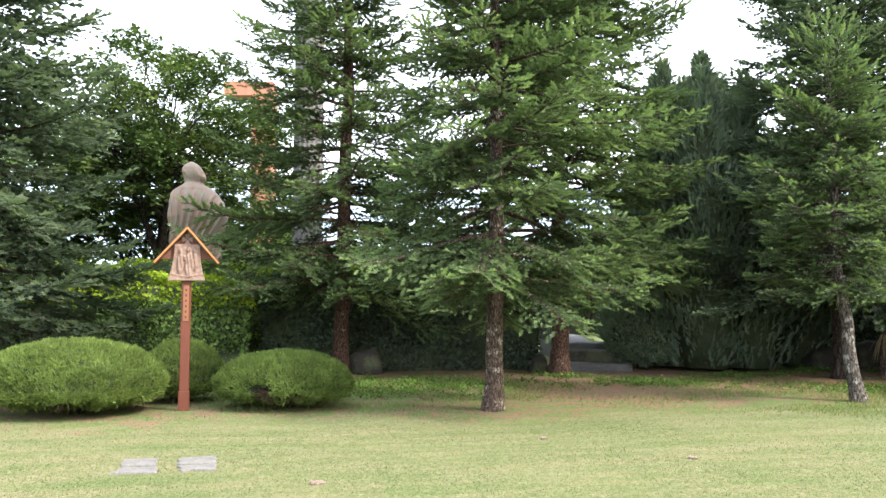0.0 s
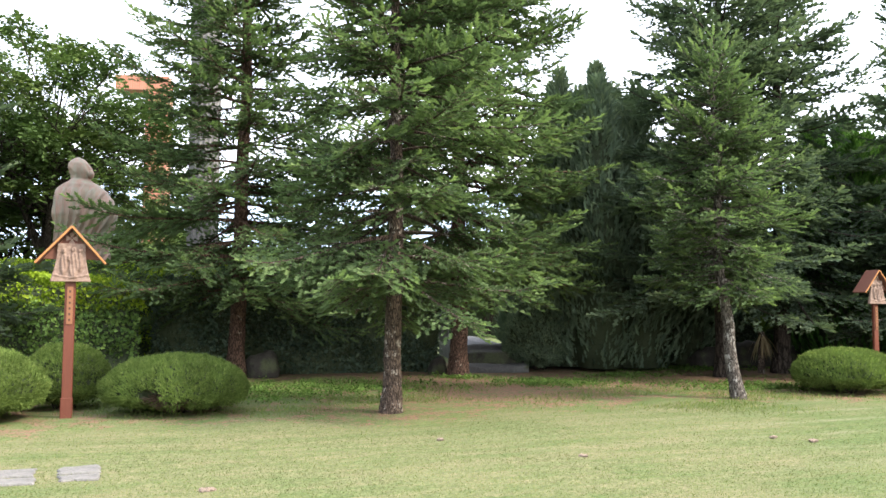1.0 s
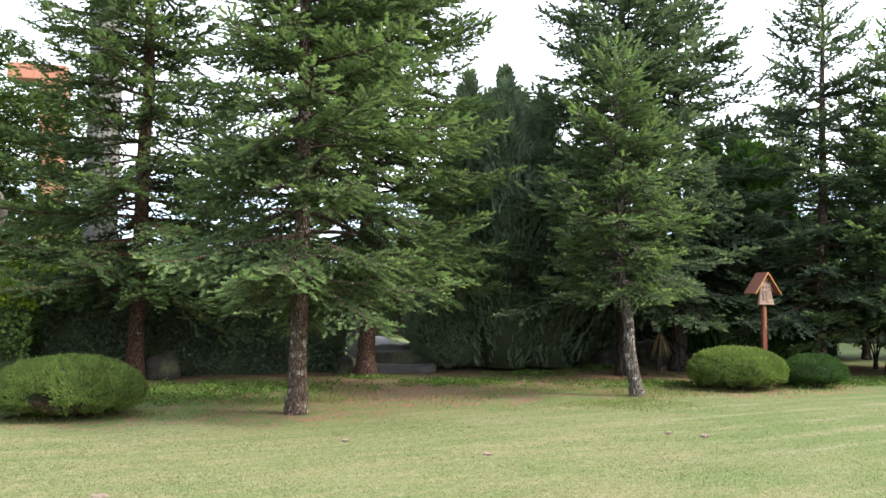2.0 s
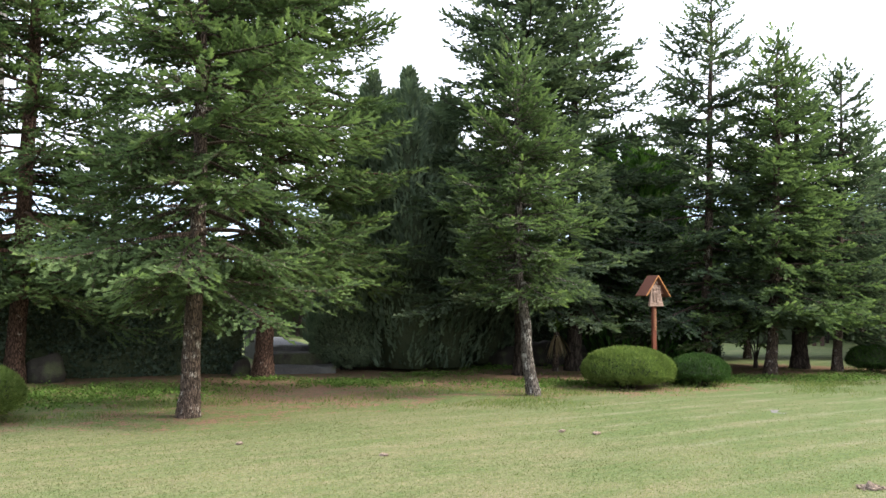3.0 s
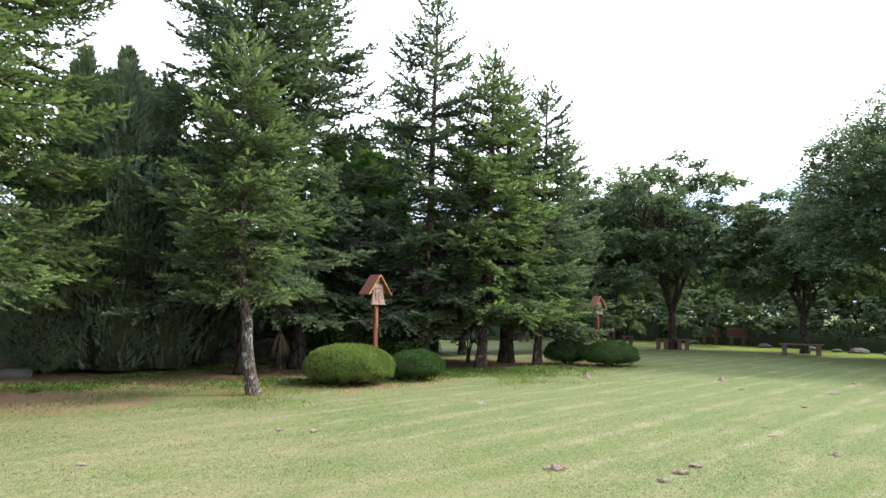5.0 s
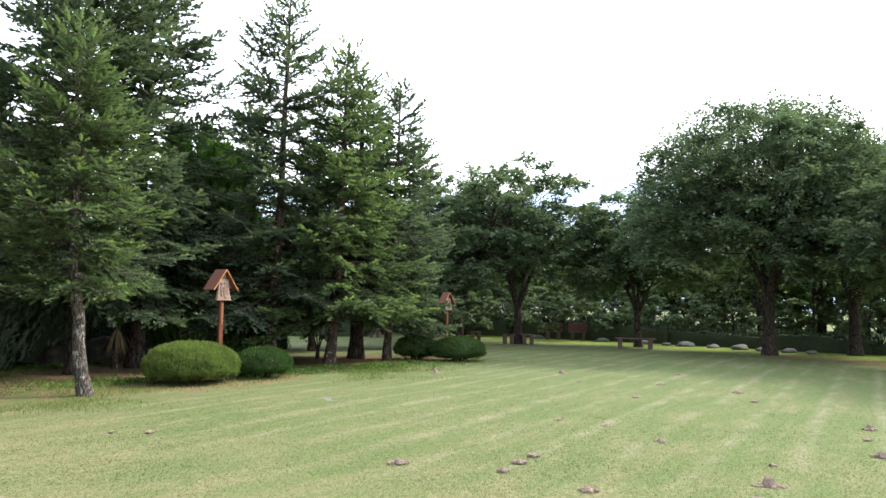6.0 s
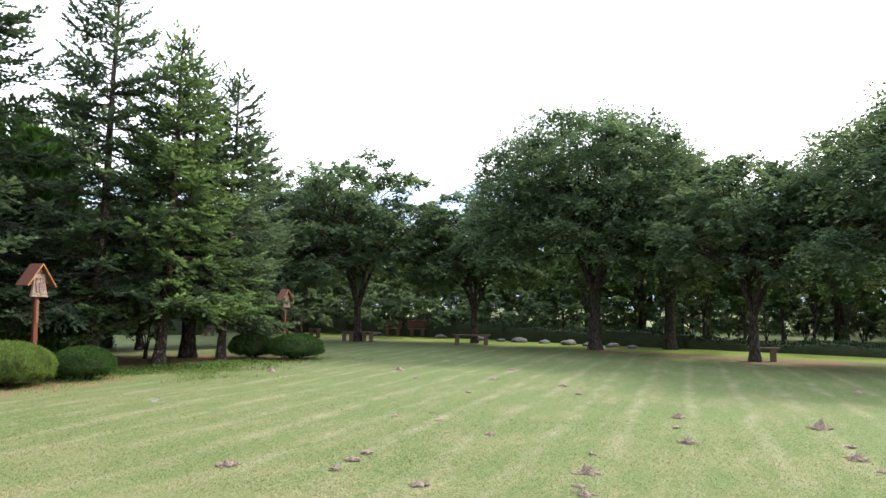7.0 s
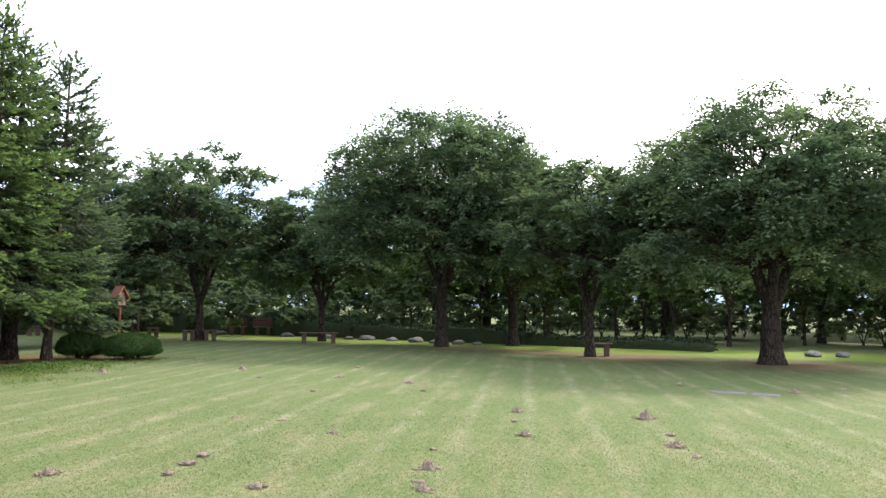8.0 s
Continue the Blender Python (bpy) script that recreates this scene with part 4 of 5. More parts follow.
shrub("clipped_shrub", (-2.43, 12.97, 0), 1.02, 0.92, 0.83, 53, "clipped green dome shrub with a bare brown hollow", YEW, 25000, hollow=(((-0.20, -1, -0.05), 0.25), ((0.30, -1, -0.40), 0.24), ((-0.10, -1, -0.45), 0.28)))
shrub("clipped_shrub", (9.53, 14.9, 0), 0.96, 0.86, 0.80, 54, "clipped dome shrub in front of a shrine post", YEW, 20000)
shrub("clipped_shrub", (11.30, 14.90, 0), 0.62, 0.60, 0.64, 55, "small dark clipped shrub beside a larger one", YEW_DARK, 8000)
shrub("clipped_shrub", (18.55, 17.0, 0), 0.66, 0.66, 0.70, 56, "dark thinning clipped shrub with bare stems", YEW_DARK, 5000, 0.07)
shrub("clipped_shrub", (18.95, 15.65, 0), 0.82, 0.76, 0.71, 57, "dark green clipped shrub at the lawn's edge", YEW_DARK, 9000, 0.065)
shrub("evergreen_bush", (5.0, 20.7, 0), 0.95, 0.8, 1.75, 59, "shaggy dark evergreen bush beside stone steps", CYPRESS, 9000, 0.11, group="")
hedge("hedge", (-14.0, 16.0), (-4.3, 18.4), 1.3, 2.05, 61, "tall clipped hedge with golden young top growth", HEDGE, 0.085, 620, top=HEDGE_GOLD)
hedge("hedge", (-13.0, 19.6), (2.2, 22.6), 1.2, 2.50, 62, "golden-leaved hedge in the second row", HEDGE_GOLD, 0.07, 450)
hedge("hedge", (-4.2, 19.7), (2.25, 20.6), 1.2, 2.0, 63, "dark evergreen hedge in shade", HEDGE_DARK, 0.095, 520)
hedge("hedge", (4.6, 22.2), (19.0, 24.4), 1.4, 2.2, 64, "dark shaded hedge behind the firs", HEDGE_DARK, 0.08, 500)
for k, (a, b) in enumerate((((36.2, 40), (37.6, 27)), ((37.6, 27), (36.4, 17)), ((36.4, 17), (34.8, 8)), ((34.8, 8), (33.6, 0.5)))):
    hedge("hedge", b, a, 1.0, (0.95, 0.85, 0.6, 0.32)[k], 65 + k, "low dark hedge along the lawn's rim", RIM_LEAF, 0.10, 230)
for k in range(6):
    a0, a1 = radians(-34 + 13 * k), radians(-34 + 13 * (k + 1))
    d = 44
    hedge("shrubbery", (d * math.sin(a1), d * math.cos(a1)), (d * math.sin(a0), d * math.cos(a0)), 2.2, 2.9 + 0.5 * math.sin(k * 2.1), 80 + k, "far wall of mixed green shrubbery", GROVE, 0.36, 75)


# ---- shrine posts ----
def shrine(at, turn, h, label, size=1.0):
    """A post with a board, a small gable roof and a terracotta relief that flares at its foot."""
    root = thing("shrine_post", at, label, "shrine post", "shrine posts round the lawn", turn=turn, size=size)
    h /= size
    part("post", boxed(-0.070, 0.070, -0.032, 0.032, -0.05, h - 0.15, bevel=0.008), RED_WOOD, root)
    part("foot", boxed(-0.080, 0.080, -0.042, 0.042, -0.05, 0.28, bevel=0.008), RED_WOOD, root)
    strip = part("name_board", boxed(-0.040, 0.040, -0.050, -0.033, h - 1.38, h - 0.85, bevel=0.003), NAME_WOOD, root, "narrow name board with dark characters")
    for k in range(6):
        part("writing_bar", boxed(-0.013, 0.013, -0.052, -0.0502, h - 1.335 + k * 0.08, h - 1.30 + k * 0.08), DARK_INK, strip)
    # gable board behind the relief
    bm = bmesh.new()
    f = [(-0.37, h - 0.46), (0.37, h - 0.46), (0.0, h - 0.05)]
    front = [bm.verts.new((x, -0.03, z)) for x, z in f]
    back = [bm.verts.new((x, 0.10, z)) for x, z in f]
    bm.faces.new(front)
    bm.faces.new(back[::-1])
    for i in range(3):
        bm.faces.new((front[i], back[i], back[(i + 1) % 3], front[(i + 1) % 3]))
    bmesh.ops.recalc_face_normals(bm, faces=bm.faces)
    part("gable_board", bm, SHINGLE, root)
    for s in (-1, 1):
        bm = boxed(0, 0.69, -0.15, 0.20, -0.02, 0.02, bevel=0.004)
        m = Matrix.Translation((0, 0, h)) @ Matrix.Diagonal((s, 1, 1, 1)) @ Matrix.Rotation(radians(49), 4, "Y")
        bmesh.ops.transform(bm, matrix=m, verts=bm.verts)
        bmesh.ops.recalc_face_normals(bm, faces=bm.faces)
        slope = part("roof_slope", bm, SHINGLE, root)
        bm = boxed(0, 0.695, -0.166, -0.153, -0.012, 0.014, bevel=0.003)
        bmesh.ops.transform(bm, matrix=m, verts=bm.verts)
        bmesh.ops.recalc_face_normals(bm, faces=bm.faces)
        part("edge_board", bm, ORANGE_EDGE, slope, "orange edge board")
    # relief: a flared panel with raised, weathered forms
    n, mrows = 36, 44
    bm = bmesh.new()
    g = []
    for j in range(mrows + 1):
        v = j / mrows
        half = 0.180 + 0.085 * (1 - v) ** 2
        row = []
        for i in range(n + 1):
            u = i / n * 2 - 1
            x, z = u * half, h - 0.78 + 0.54 * v
            lift = 0.0
            for cx, cz, w, t in ((-0.095, 0.46, 0.040, 0.27), (-0.100, 0.80, 0.026, 0.06), (0.035, 0.44, 0.055, 0.34), (0.030, 0.84, 0.028, 0.06), (0.115, 0.52, 0.030, 0.25), (0.120, 0.82, 0.024, 0.05), (-0.030, 0.62, 0.060, 0.06)):
                d = ((x - cx) / w) ** 2 + ((v - cz) / t) ** 2
                lift = max(lift, 0.032 * min(1, max(0, 1.25 - d) * 2.2) * (0.85 + 0.25 * math.sin(x * 130 + v * 9)))
            lift += 0.004 * noise.noise(Vector((x * 26, v * 13, 3.0))) + 0.012 * (abs(v - 0.10 - 0.35 * abs(x)) < 0.018)
            row.append(bm.verts.new((x, -0.075 - lift - 0.03 * (1 - v) ** 3, z)))
        g.append(row)
    for a, b in zip(g, g[1:]):
        for i in range(n):
            bm.faces.new((a[i], a[i + 1], b[i + 1], b[i]))
    rimv = [e for e in bm.edges if e.is_boundary]
    ext = bmesh.ops.extrude_edge_only(bm, edges=rimv)["geom"]
    for v in ext:
        if isinstance(v, bmesh.types.BMVert):
            v.co.y = -0.032
    part("relief_panel", bm, CLAY, root, "pale terracotta relief panel", True)
    # small cross-shaped ornament in the gable
    bm = bmesh.new()
    for k in range(4):
        q = bmesh.new()
        vs = [q.verts.new(c) for c in ((0.010, 0, -0.008), (0.075, 0, -0.042), (0.075, 0, 0.042), (0.010, 0, 0.008))]
        q.faces.new(vs)
        r = bmesh.ops.extrude_face_region(q, geom=list(q.faces))["geom"]
        for v in r:
            if isinstance(v, bmesh.types.BMVert):
                v.co.y -= 0.02
        bmesh.ops.transform(q, matrix=Matrix.Translation((0, -0.045, h - 0.165)) @ Matrix.Rotation(radians(90 * k), 4, "Y"), verts=q.verts)
        me = bpy.data.meshes.new("tmp")
        q.to_mesh(me)
        q.free()
        bm.from_mesh(me)
        bpy.data.meshes.remove(me)
    bmesh.ops.recalc_face_normals(bm, faces=bm.faces)
    part("cross_ornament", bm, CLAY, root, "small carved cross ornament")
    return root


shrine((-3.82, 12.45, 0), 14, 2.69, "red-brown wooden shrine post with gable roof and terracotta relief")
shrine((10.60, 15.50, 0), 15, 2.34, "wooden shrine post with gable roof behind a clipped shrub", 0.86)
shrine((22.1, 18.8, 0), 8, 2.10, "distant wooden shrine post with pale relief", 0.80)


# ---- statue ----
def statue(at):
    """A robed figure on a plinth, one plain shape: a cape over broad shoulders, drawn in folds to one side."""
    # height, middle and half width of the body
    prof = [(1.55, 0.0, 0.60), (2.4, 0.0, 0.64), (3.1, -0.03, 0.66), (3.45, -0.01, 0.69), (3.65, 0.02, 0.74), (3.85, 0.02, 0.78), (4.1, -0.01, 0.745), (4.3, -0.06, 0.69), (4.47, -0.10, 0.60), (4.59, -0.12, 0.50),
            (4.69, -0.13, 0.32), (4.76, -0.13, 0.235), (4.84, -0.12, 0.245), (4.93, -0.125, 0.275), (5.05, -0.15, 0.285), (5.17, -0.19, 0.25), (5.27, -0.20, 0.16), (5.335, -0.20, 0.03)]
    zs, mids, halves = zip(*prof)
    bm = bmesh.new()
    rows = []
    for z in np.linspace(zs[0], zs[-1], 120):
        r, mid = float(np.interp(z, zs, halves)), float(np.interp(z, zs, mids))
        cloth = min(1, max(0, (4.66 - z) * 4.0))
        head = 1 - min(1, max(0, (4.72 - z) * 6))
        row = []
        for k in range(120):
            a = k * math.pi / 60
            x = math.cos(a) * r
            run = x - (0.42 + 0.45 * x) * (z - 4.6)
            fold = cloth * (0.085 * (1 - abs(math.sin(run * 13.0 + 0.5 * math.sin(z * 3)))) ** 1.6 + 0.015 * math.sin(run * 47))
            curl = head * 0.02 * noise.noise(Vector((x * 9, math.sin(a) * 3, z * 9)))
            row.append(bm.verts.new((mid + x * (1 + (0.3 * fold + curl) / max(r, 0.1)), math.sin(a) * (r + fold + curl) * (0.68 + 0.27 * head) - fold * 0.5 * (math.sin(a) < 0), z)))
        rows.append(row)
    for a, b in zip(rows, rows[1:]):
        for k in range(120):
            bm.faces.new((a[k], a[(k + 1) % 120], b[(k + 1) % 120], b[k]))
    bm.faces.new(rows[-1])
    bm.faces.new(rows[0][::-1])
    # forearm hanging below the cape, and the jut of the face
    for c, e, tilt in (((0.62, -0.12, 3.38), (0.085, 0.085, 0.30), 0.12), ((0.10, -0.02, 4.90), (0.10, 0.14, 0.13), 0.0)):
        q = bmesh.ops.create_icosphere(bm, subdivisions=3, radius=1)["verts"]
        bmesh.ops.transform(bm, matrix=Matrix.Translation(c) @ Matrix.Rotation(tilt, 4, "Y") @ Matrix.Diagonal((*e, 1)), verts=q)
    ob = part("statue", bm, BRONZE, smooth=True)
    ob.location = at
    tagged(ob, "brown-green weathered bronze statue in a draped robe on a plinth", "statue")
    pl = part("plinth", boxed(-1.1, 1.1, -1.0, 1.0, -0.05, 1.57, bevel=0.03), ROCK)
    pl.location = (at[0], at[1], 0)
    tagged(pl, "square grey stone plinth under a statue", "plinth")


statue((-6.55, 21.9, 0))


# ---- stone and buildings behind ----
def rock(at, size, seed, mat=ROCK, label="grey weathered boulder half sunk in the ground", cat="boulder", group="boulders"):
    ob = part("boulder", lump(size, seed), mat, smooth=True)
    ob.location = (at[0], at[1], size[2] * 0.38)
    return tagged(ob, label, cat, group)


rock((-1.75, 18.9), (0.36, 0.32, 0.42), 1, MOSS_ROCK)
for k, (x, y, sx, sz) in enumerate(((9.6, 20.9, 0.6, 0.42), (10.9, 21.3, 0.75, 0.5), (12.3, 21.3, 0.6, 0.4), (13.9, 22.5, 0.7, 0.5), (2.25, 19.5, 0.2, 0.28))):
    rock((x, y), (sx, sx * 0.7, sz), k + 3, MOSS_ROCK)
for k, (x, y, sx) in enumerate(((34.6, 15.6, 0.5), (34.3, 14.2, 0.4), (33.9, 12.9, 0.5), (33.6, 11.9, 0.35), (33.4, 10.8, 0.4), (35.0, 17.8, 0.45), (32.2, -2.9, 0.45), (32.4, -3.9, 0.4), (35.6, 20.3, 0.45), (36.2, 24.5, 0.45), (34.8, 16.6, 0.3), (33.2, 9.9, 0.3))):
    rock((x, y), (sx * 1.05, sx * 0.6, sx * 0.30), k + 20, PALE_ROCK, "pale edging stone along the lawn's rim", "stone", "edging stones")


def slab(corners, seed, mat, label, name="paving_stone", cat="paving stone", group="paving stones", h=0.014):
    """A flat stone let into the grass, with worn edges."""
    rng = np.random.default_rng(seed)
    c = np.array(corners, float)
    mid = c.mean(0)
    ring = []
    for a, b in zip(c, np.roll(c, -1, 0)):
        for f in (0.05, 0.35, 0.65, 0.95):
            ring.append(a + (b - a) * f + rng.normal(0, 0.016, 2) - mid)
    ring = [p * 0.89 for p in ring]
    bm = bmesh.new()
    lo = [bm.verts.new((p[0], p[1], -0.06)) for p in ring]
    up = [bm.verts.new((p[0], p[1], h - 0.012)) for p in ring]
    top = [bm.verts.new((p[0] * 0.95, p[1] * 0.95, h + rng.normal(0, 0.0005))) for p in ring]
    n = len(ring)
    for r0, r1 in ((lo, up), (up, top)):
        for k in range(n):
            bm.faces.new((r0[k], r0[(k + 1) % n], r1[(k + 1) % n], r1[k]))
    bm.faces.new(top)
    bmesh.ops.recalc_face_normals(bm, faces=bm.faces)
    ob = part(name, bm, mat)
    ob.location = (mid[0], mid[1], 0)
    return tagged(ob, label, cat, group)


PALE = "pale flat paving stone let into the lawn"
for k, c in enumerate(SLABS):
    slab(c, k, SLAB, PALE, h=0.014 if k < 4 else 0.005)


# stone steps between the hedges, up to a terrace
steps = thing("stone_steps", (3.75, 19.8, 0), "rough grey stone steps rising between dark hedges", "steps")
for k, (y0, y1, z, w) in enumerate(((0.0, 0.62, 0.17, 0.78), (0.6, 1.5, 0.44, 0.80), (1.45, 7.5, 0.58, 0.55))):
    bm = boxed(-w, w, y0, y1, -0.05, z, bevel=0.03)
    bmesh.ops.subdivide_edges(bm, edges=bm.edges, cuts=5, use_grid_fill=True)
    for v in bm.verts:
        v.co += Vector((noise.noise(v.co * 2.3 + Vector((k, 0, 0))), noise.noise(v.co * 2.1 + Vector((0, 5, k))), noise.noise(v.co * 1.9 + Vector((7, k, 0))))) * 0.045
    part("step", bm, (STEP_STONE, MOSS_ROCK, STEP_STONE)[k], steps)
lamp_stone = thing("stone_lantern", (2.95, 24.0, 0.58), "pale rounded stone lantern beside the terrace path", "stone lantern")
part("shaft", boxed(-0.14, 0.14, -0.14, 0.14, -0.02, 0.55, bevel=0.03), PALE_ROCK, lamp_stone)
cap = lump((0.34, 0.34, 0.40), 77, 0.06)
bmesh.ops.translate(cap, verts=cap.verts, vec=(0, 0, 0.70))
part("cap", cap, PALE_ROCK, lamp_stone, smooth=True)

# fluted concrete pillar
bm = bmesh.new()
rows = []
for z in np.linspace(-0.05, 14, 20):
    rows.append([bm.verts.new(((0.43 + 0.03 * (k % 2)) * math.cos(k * math.pi / 20), (0.43 + 0.03 * (k % 2)) * math.sin(k * math.pi / 20), z)) for k in range(40)])
for a, b in zip(rows, rows[1:]):
    for k in range(40):
        bm.faces.new((a[k], a[(k + 1) % 40], b[(k + 1) % 40], b[k]))
bm.faces.new(rows[-1])
pil = part("pillar", bm, PILLAR)
pil.location = (-4.25, 25.6, 0)
tagged(pil, "tall grey fluted concrete pillar streaked by weather", "pillar")


def brick_mat():
    n = Nodes("orange_brick", 0.9, 0, 0.2)
    br = n.t.nodes.new("ShaderNodeTexBrick")
    br.inputs["Scale"].default_value = 4.2
    for i, c in ((1, (0.34, 0.14, 0.09)), (2, (0.40, 0.18, 0.12)), (3, (0.34, 0.28, 0.24))):
        br.inputs[i].default_value = (*c, 1)
    n.link(n.stretch(n.co, (1, 1, 1)), br.inputs["Vector"])
    return n.done(n.mix(0.35, br.outputs[0], n.mix(n.noise(1.5, 5), (0.30, 0.125, 0.08), (0.42, 0.20, 0.13))))


BRICK = brick_mat()
tower = thing("brick_tower", (-10.6, 46.0, 0), "slim orange brick tower behind the firs", "tower")
part("shaft", boxed(-0.2, 1.0, -0.6, 0.6, -0.05, 13.2, bevel=0.02), BRICK, tower)
part("cross_arm", boxed(-1.8, 1.0, -0.6, 0.6, 13.203, 14.0, bevel=0.02), BRICK, tower)


def plain_mat(name, a, b, scale=2.0, rough=0.7):
    n = Nodes(name, rough, 0, 0.3)
    return n.done(n.mix(n.noise(scale, 5), a, b), n.noise(20, 4), 0.01, 0.3)


BLUE_ROOF = plain_mat("pale_blue_sheet_roof", (0.36, 0.50, 0.62), (0.46, 0.60, 0.70), 2, 0.4)
WHITE_WALL = plain_mat("white_rendered_wall", (0.66, 0.66, 0.64), (0.80, 0.80, 0.78))
hall = thing("hall", (-17.2, 40.0, 0), "low white hall with a pale blue sheet roof", "building", turn=20)
part("wall", boxed(-5, 5, -3, 3, -0.05, 3.05), WHITE_WALL, hall)
bm = bmesh.new()
e = [[bm.verts.new((x, y, z)) for y, z in ((-3.5, 2.95), (0, 3.95), (3.5, 2.95), (3.5, 3.03), (0, 4.05), (-3.5, 3.03))] for x in (-5.4, 5.4)]
for k in range(6):
    bm.faces.new((e[0][k], e[0][(k + 1) % 6], e[1][(k + 1) % 6], e[1][k]))
bm.faces.new(e[0])
bm.faces.new(e[1][::-1])
bmesh.ops.recalc_face_normals(bm, faces=bm.faces)
part("roof", bm, BLUE_ROOF, hall)
for k in range(4):
    w = part("window", boxed(-4.2 + 2.3 * k, -2.9 + 2.3 * k, -3.06, -3.003, 1.0, 2.4, bevel=0.02), DARK_GLASS, hall)


# ---- benches ----
def bench(at, turn, label, length=1.5, back=False, h=0.43, group="benches under the zelkovas", wide=0.42):
    root = thing("bench", at, label, "bench", group, turn=turn)
    n = 4
    for k in range(n):
        y = -wide / 2 + (k + 0.5) * wide / n
        part("seat_slat", boxed(-length / 2, length / 2, y - wide / n * 0.42, y + wide / n * 0.42, h - 0.045, h, bevel=0.006), OLD_WOOD, root)
    for s in (-1, 1):
        x = s * (length / 2 - min(0.2, length * 0.22))
        part("leg", boxed(x - 0.09, x + 0.09, -wide / 2 + 0.03, wide / 2 - 0.03, -0.04, h - 0.047, bevel=0.012), OLD_WOOD, root)
        if back:
            part("back_post", boxed(x - 0.03, x + 0.03, wide / 2 - 0.01, wide / 2 + 0.04, h - 0.1, h + 0.42, bevel=0.005), OLD_WOOD, root)
    if back:
        for k in range(3):
            z = h + 0.10 + k * 0.13
            part("back_slat", boxed(-length / 2, length / 2, wide / 2 - 0.04, wide / 2 - 0.012, z - 0.05, z + 0.05, bevel=0.005), RED_WOOD, root)
    return root


DARK_B = "weathered dark wooden backless bench"
bench((30.7, 16.0, 0), -62, "weathered wooden backless bench standing free before a zelkova", 1.6)
bench((29.62, 21.60, 0), -55, DARK_B, 0.55)
bench((30.14, 20.90, 0), -55, DARK_B, 0.55)
bench((31.2, 24.7, 0), -50, DARK_B, 0.55)
bench((31.0, 28.4, 0), -50, DARK_B, 0.60)
bench((29.4, 29.8, 0), -45, DARK_B, 0.60)
bench((28.0, 4.1, 0), -80, "dark wooden backless bench behind a slim zelkova", 0.95)
for x, y in ((36.0, 23.4), (36.15, 22.0)):
    bench((x, y, 0), -57, "red-brown slatted park bench with a backrest", 0.95, True)


# ---- molehills ----
clod_meshes = []
for k in range(4):
    q = lump((0.024, 0.019, 0.016), 300 + k, 0.35, 1)
    me = bpy.data.meshes.new("clod")
    q.to_mesh(me)
    q.free()
    me.materials.append(EARTH)
    clod_meshes.append(me)


def molehill(x, y, r, seed):
    """A crumbled mound of earth with loose clods round it."""
    rng = np.random.default_rng(seed)
    root = thing("molehill", (x, y, 0), "small heap of crumbled brown earth on the lawn", "molehill", "molehills on the lawn", turn=rng.uniform(0, 360))
    tall = rng.uniform(0.25, 0.5) if r < 0.10 else rng.uniform(0.4, 0.7)
    bm = bmesh.new()
    rows = []
    for i in range(12):
        row = []
        for k in range(28):
            a = k * math.pi / 14
            f = i / 11
            rr = r * 0.58 * f * (1 + 0.3 * noise.noise(Vector((math.cos(a) * 1.5, math.sin(a) * 1.5, seed)))) + 0.002
            n = noise.noise(Vector((rr * math.cos(a) * 24, rr * math.sin(a) * 24, seed))) + 0.9 * noise.noise(Vector((rr * math.cos(a) * 70, rr * math.sin(a) * 70, seed)))
            z = r * tall * (1 - f ** 2.4) * (0.95 + 0.95 * n * min(1, f * 2.5)) + 0.010 * (1 - f ** 4) - 0.02 * (f > 0.95)
            row.append(bm.verts.new((1.25 * rr * math.cos(a), rr * math.sin(a), z)))
        rows.append(row)
    for a, b in zip(rows, rows[1:]):
        for k in range(28):
            bm.faces.new((a[k], b[k], b[(k + 1) % 28], a[(k + 1) % 28]))
    bm.faces.new(rows[0])
    part("mound", bm, EARTH, root)
    for k in range(int(8 + r * 220)):
        c = new("clod", clod_meshes[k % 4])
        c.parent = root
        a, d = rng.uniform(0, 6.283), r * rng.uniform(0.25, 1.0) ** 1.3 * 1.2
        s = rng.uniform(0.4, 1.6) * (1.3 - 0.6 * d / r)
        c.matrix_local = pose(1.4 * d * math.cos(a), d * math.sin(a), 0.004, 0, 0, rng.uniform(0, 360)) @ Matrix.Scale(s, 4)


for k, (x, y, r) in enumerate(MOLES):
    molehill(x, y, r * 0.80, 100 + k * 7)


# ---- ground cover and yucca ----
def cover_plants():
    rng = np.random.default_rng(21)
    P = []
    for cx, cy, rx, ry, n in COVER:
        c = int(n / 10)
        u = rng.normal(0, 0.6, (c, 2))
        for ox, oy in u:
            m = rng.integers(6, 22)
            P.append(np.stack([cx + ox * rx + rng.normal(0, 0.09, m), cy + oy * ry + rng.normal(0, 0.09, m), rng.uniform(0.0, 0.06, m) * rng.uniform(0.4, 1.5)], 1))
    P = np.concatenate(P)
    n = len(P)
    al = unit(rng.normal(0, 1, (n, 3)) * [1, 1, 0.3] + [0, 0, 0.45])
    tri, tone = place(LEAF, P, al, np.array([0, 0, 1.0]) + rng.normal(0, 0.4, (n, 3)), rng.uniform(0.03, 0.07, n), np.clip(rng.normal(0.55, 0.25, n), 0, 1))
    tagged(finish("ground_cover", leaf_mesh("ground_cover", tri, tone), WEED), "patches of low green weeds at the lawn's edge", "ground cover", kind="stuff")


cover_plants()


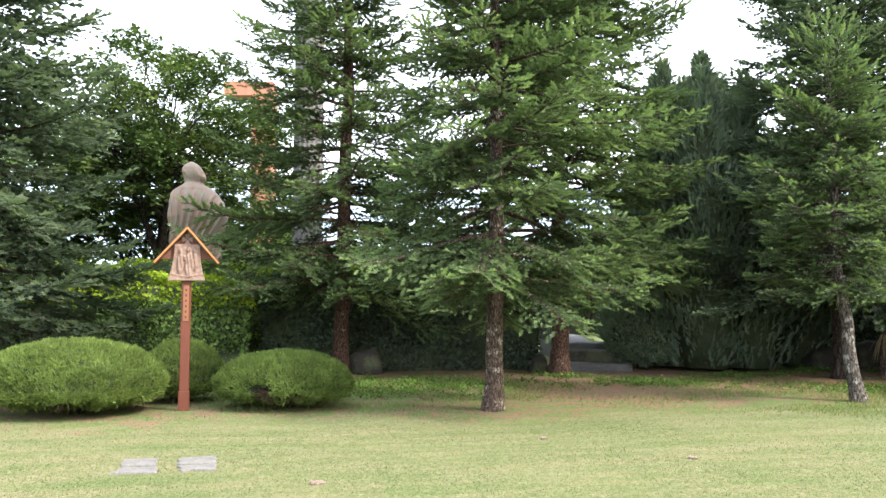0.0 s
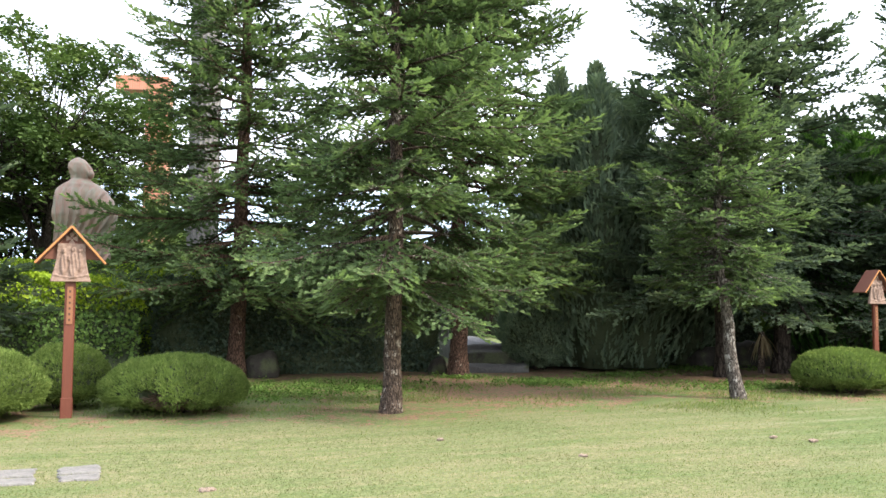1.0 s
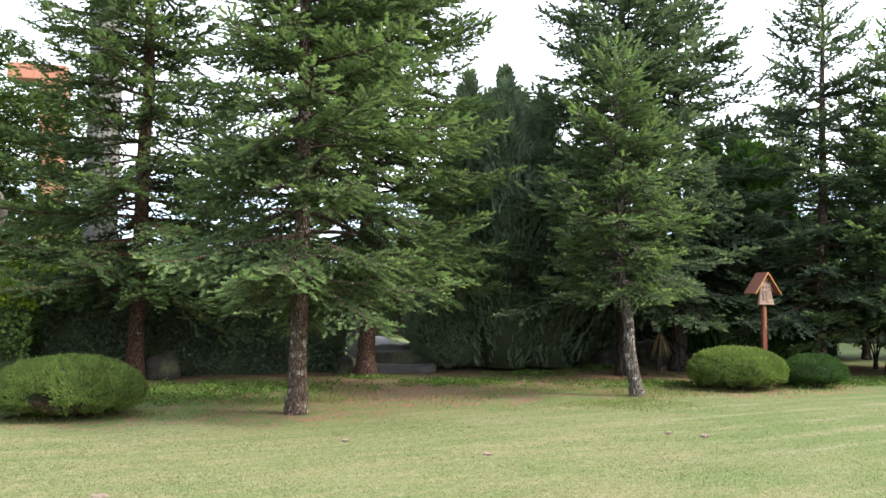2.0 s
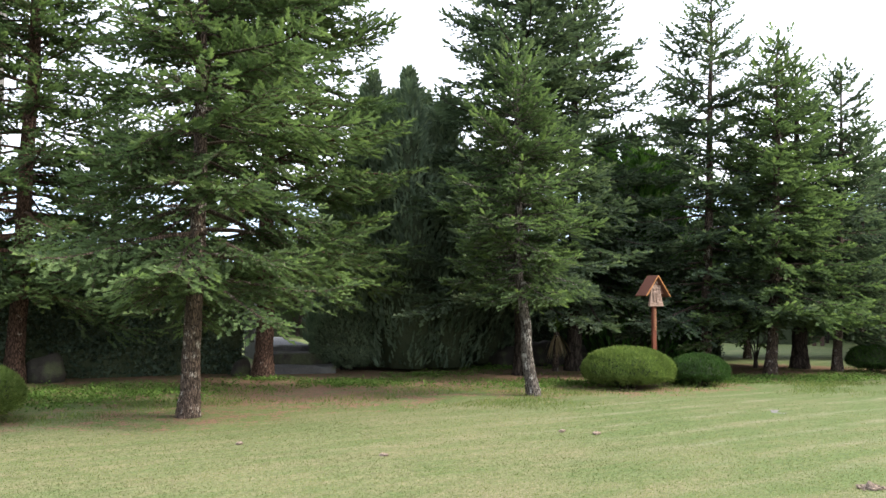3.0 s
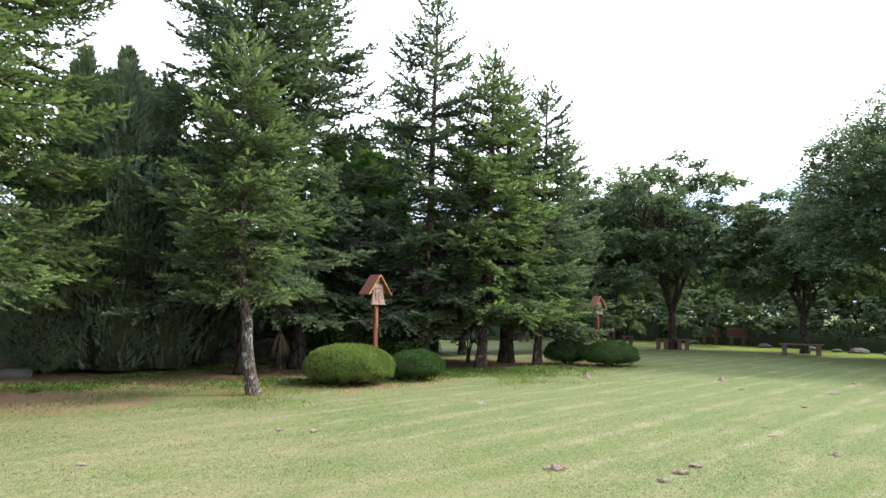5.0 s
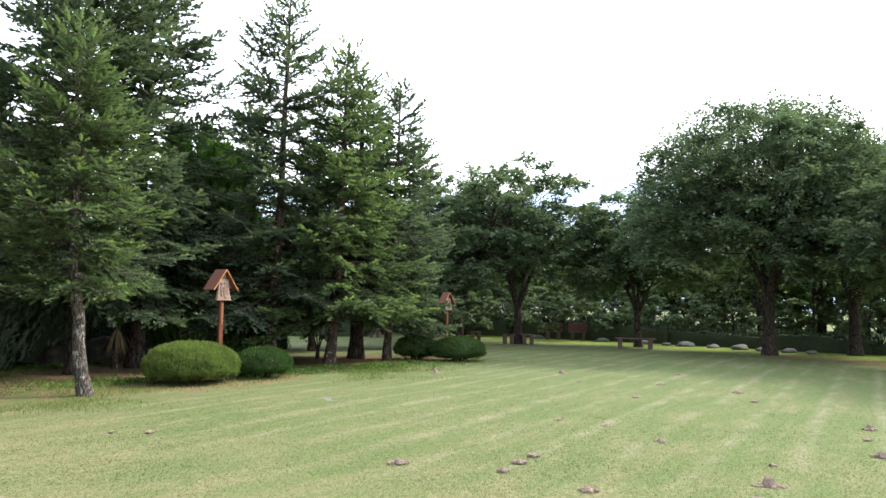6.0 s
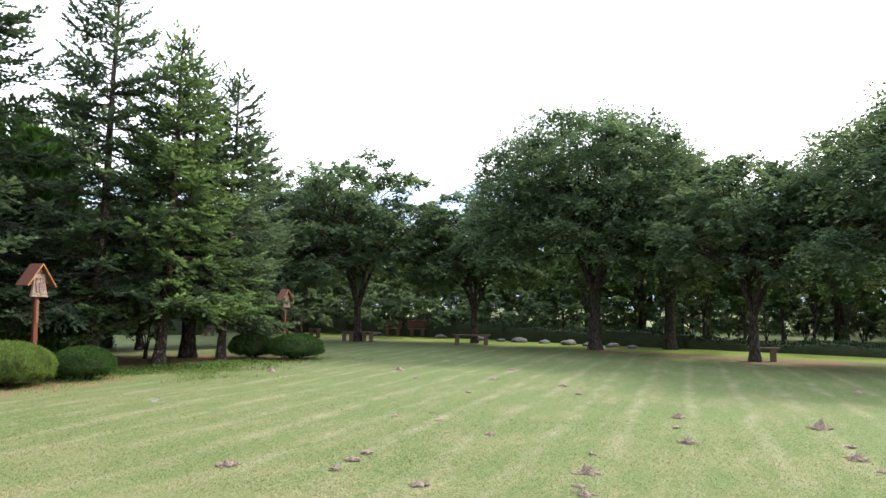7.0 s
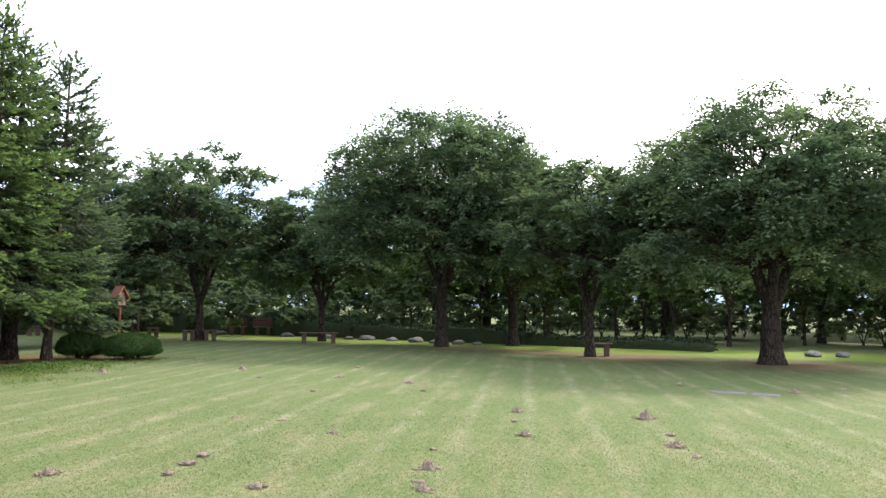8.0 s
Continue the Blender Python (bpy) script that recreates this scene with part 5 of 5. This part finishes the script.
def yucca(at, seed):
    rng = np.random.default_rng(seed)
    root = thing("yucca", at, "green yucca with hanging dry leaves among boulders", "yucca")
    finish("stem", tube_mesh("stem", [([(0, 0, -0.05), (0.02, 0, 0.5), (0.03, 0, 1.0)], [0.09, 0.08, 0.07])], 10, 0.1, seed), BARK, root)
    for nm, mat, n, e0, e1 in (("green_blade", WEED, 46, 0.15, 1.3), ("dry_blade", DRY, 34, -1.35, -0.8)):
        for k in range(n):
            a, e, L = rng.uniform(0, 6.283), rng.uniform(e0, e1), rng.uniform(0.45, 0.7)
            d = np.array([math.cos(a) * math.cos(e), math.sin(a) * math.cos(e), math.sin(e)])
            b = np.array([0.03, 0, 1.0]) + d * 0.06
            s = np.array([-math.sin(a), math.cos(a), 0]) * 0.022
            m = b + d * L * 0.55
            t = b + d * L - np.array([0, 0, 0.12])
            tri = np.stack([np.stack([b - s * 0.7, b + s * 0.7, m + s]), np.stack([b - s * 0.7, m + s, m - s]), np.stack([m - s, m + s, t])])
            finish(nm, leaf_mesh(nm, tri, np.full(3, rng.uniform(0.2, 0.9))), mat, root)


yucca((10.15, 19.2, 0), 5)


# ---- hills on the horizon ----
def hills():
    n = 160
    vs, fs = [], []
    for k in range(n + 1):
        a = radians(-75 + 205 * k / n)
        for d, f in ((1300, 0.0), (1500, 0.45), (1800, 0.85), (2000, 1.0), (2300, 0.0)):
            el = 8.3 + 1.3 * noise.noise(Vector((a * 3.1, 0, 2))) + 0.5 * noise.noise(Vector((a * 11, 3, 2))) + 0.15 * noise.noise(Vector((a * 45, 3, 2)))
            vs.append((d * math.sin(a), d * math.cos(a), -2 + f * 2000 * math.tan(radians(el)) + (30 * noise.noise(Vector((a * 30, d * 0.01, 0))) if 0 < f < 1 else 0)))
    for k in range(n):
        for j in range(4):
            fs.append((k * 5 + j, (k + 1) * 5 + j, (k + 1) * 5 + j + 1, k * 5 + j + 1))
    me = bpy.data.meshes.new("hills")
    me.from_pydata(vs, [], fs)
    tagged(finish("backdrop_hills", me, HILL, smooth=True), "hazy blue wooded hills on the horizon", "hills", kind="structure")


# distance haze is mixed into the hills' pale blue colour
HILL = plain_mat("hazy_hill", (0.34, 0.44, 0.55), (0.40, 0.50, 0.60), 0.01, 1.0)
hills()
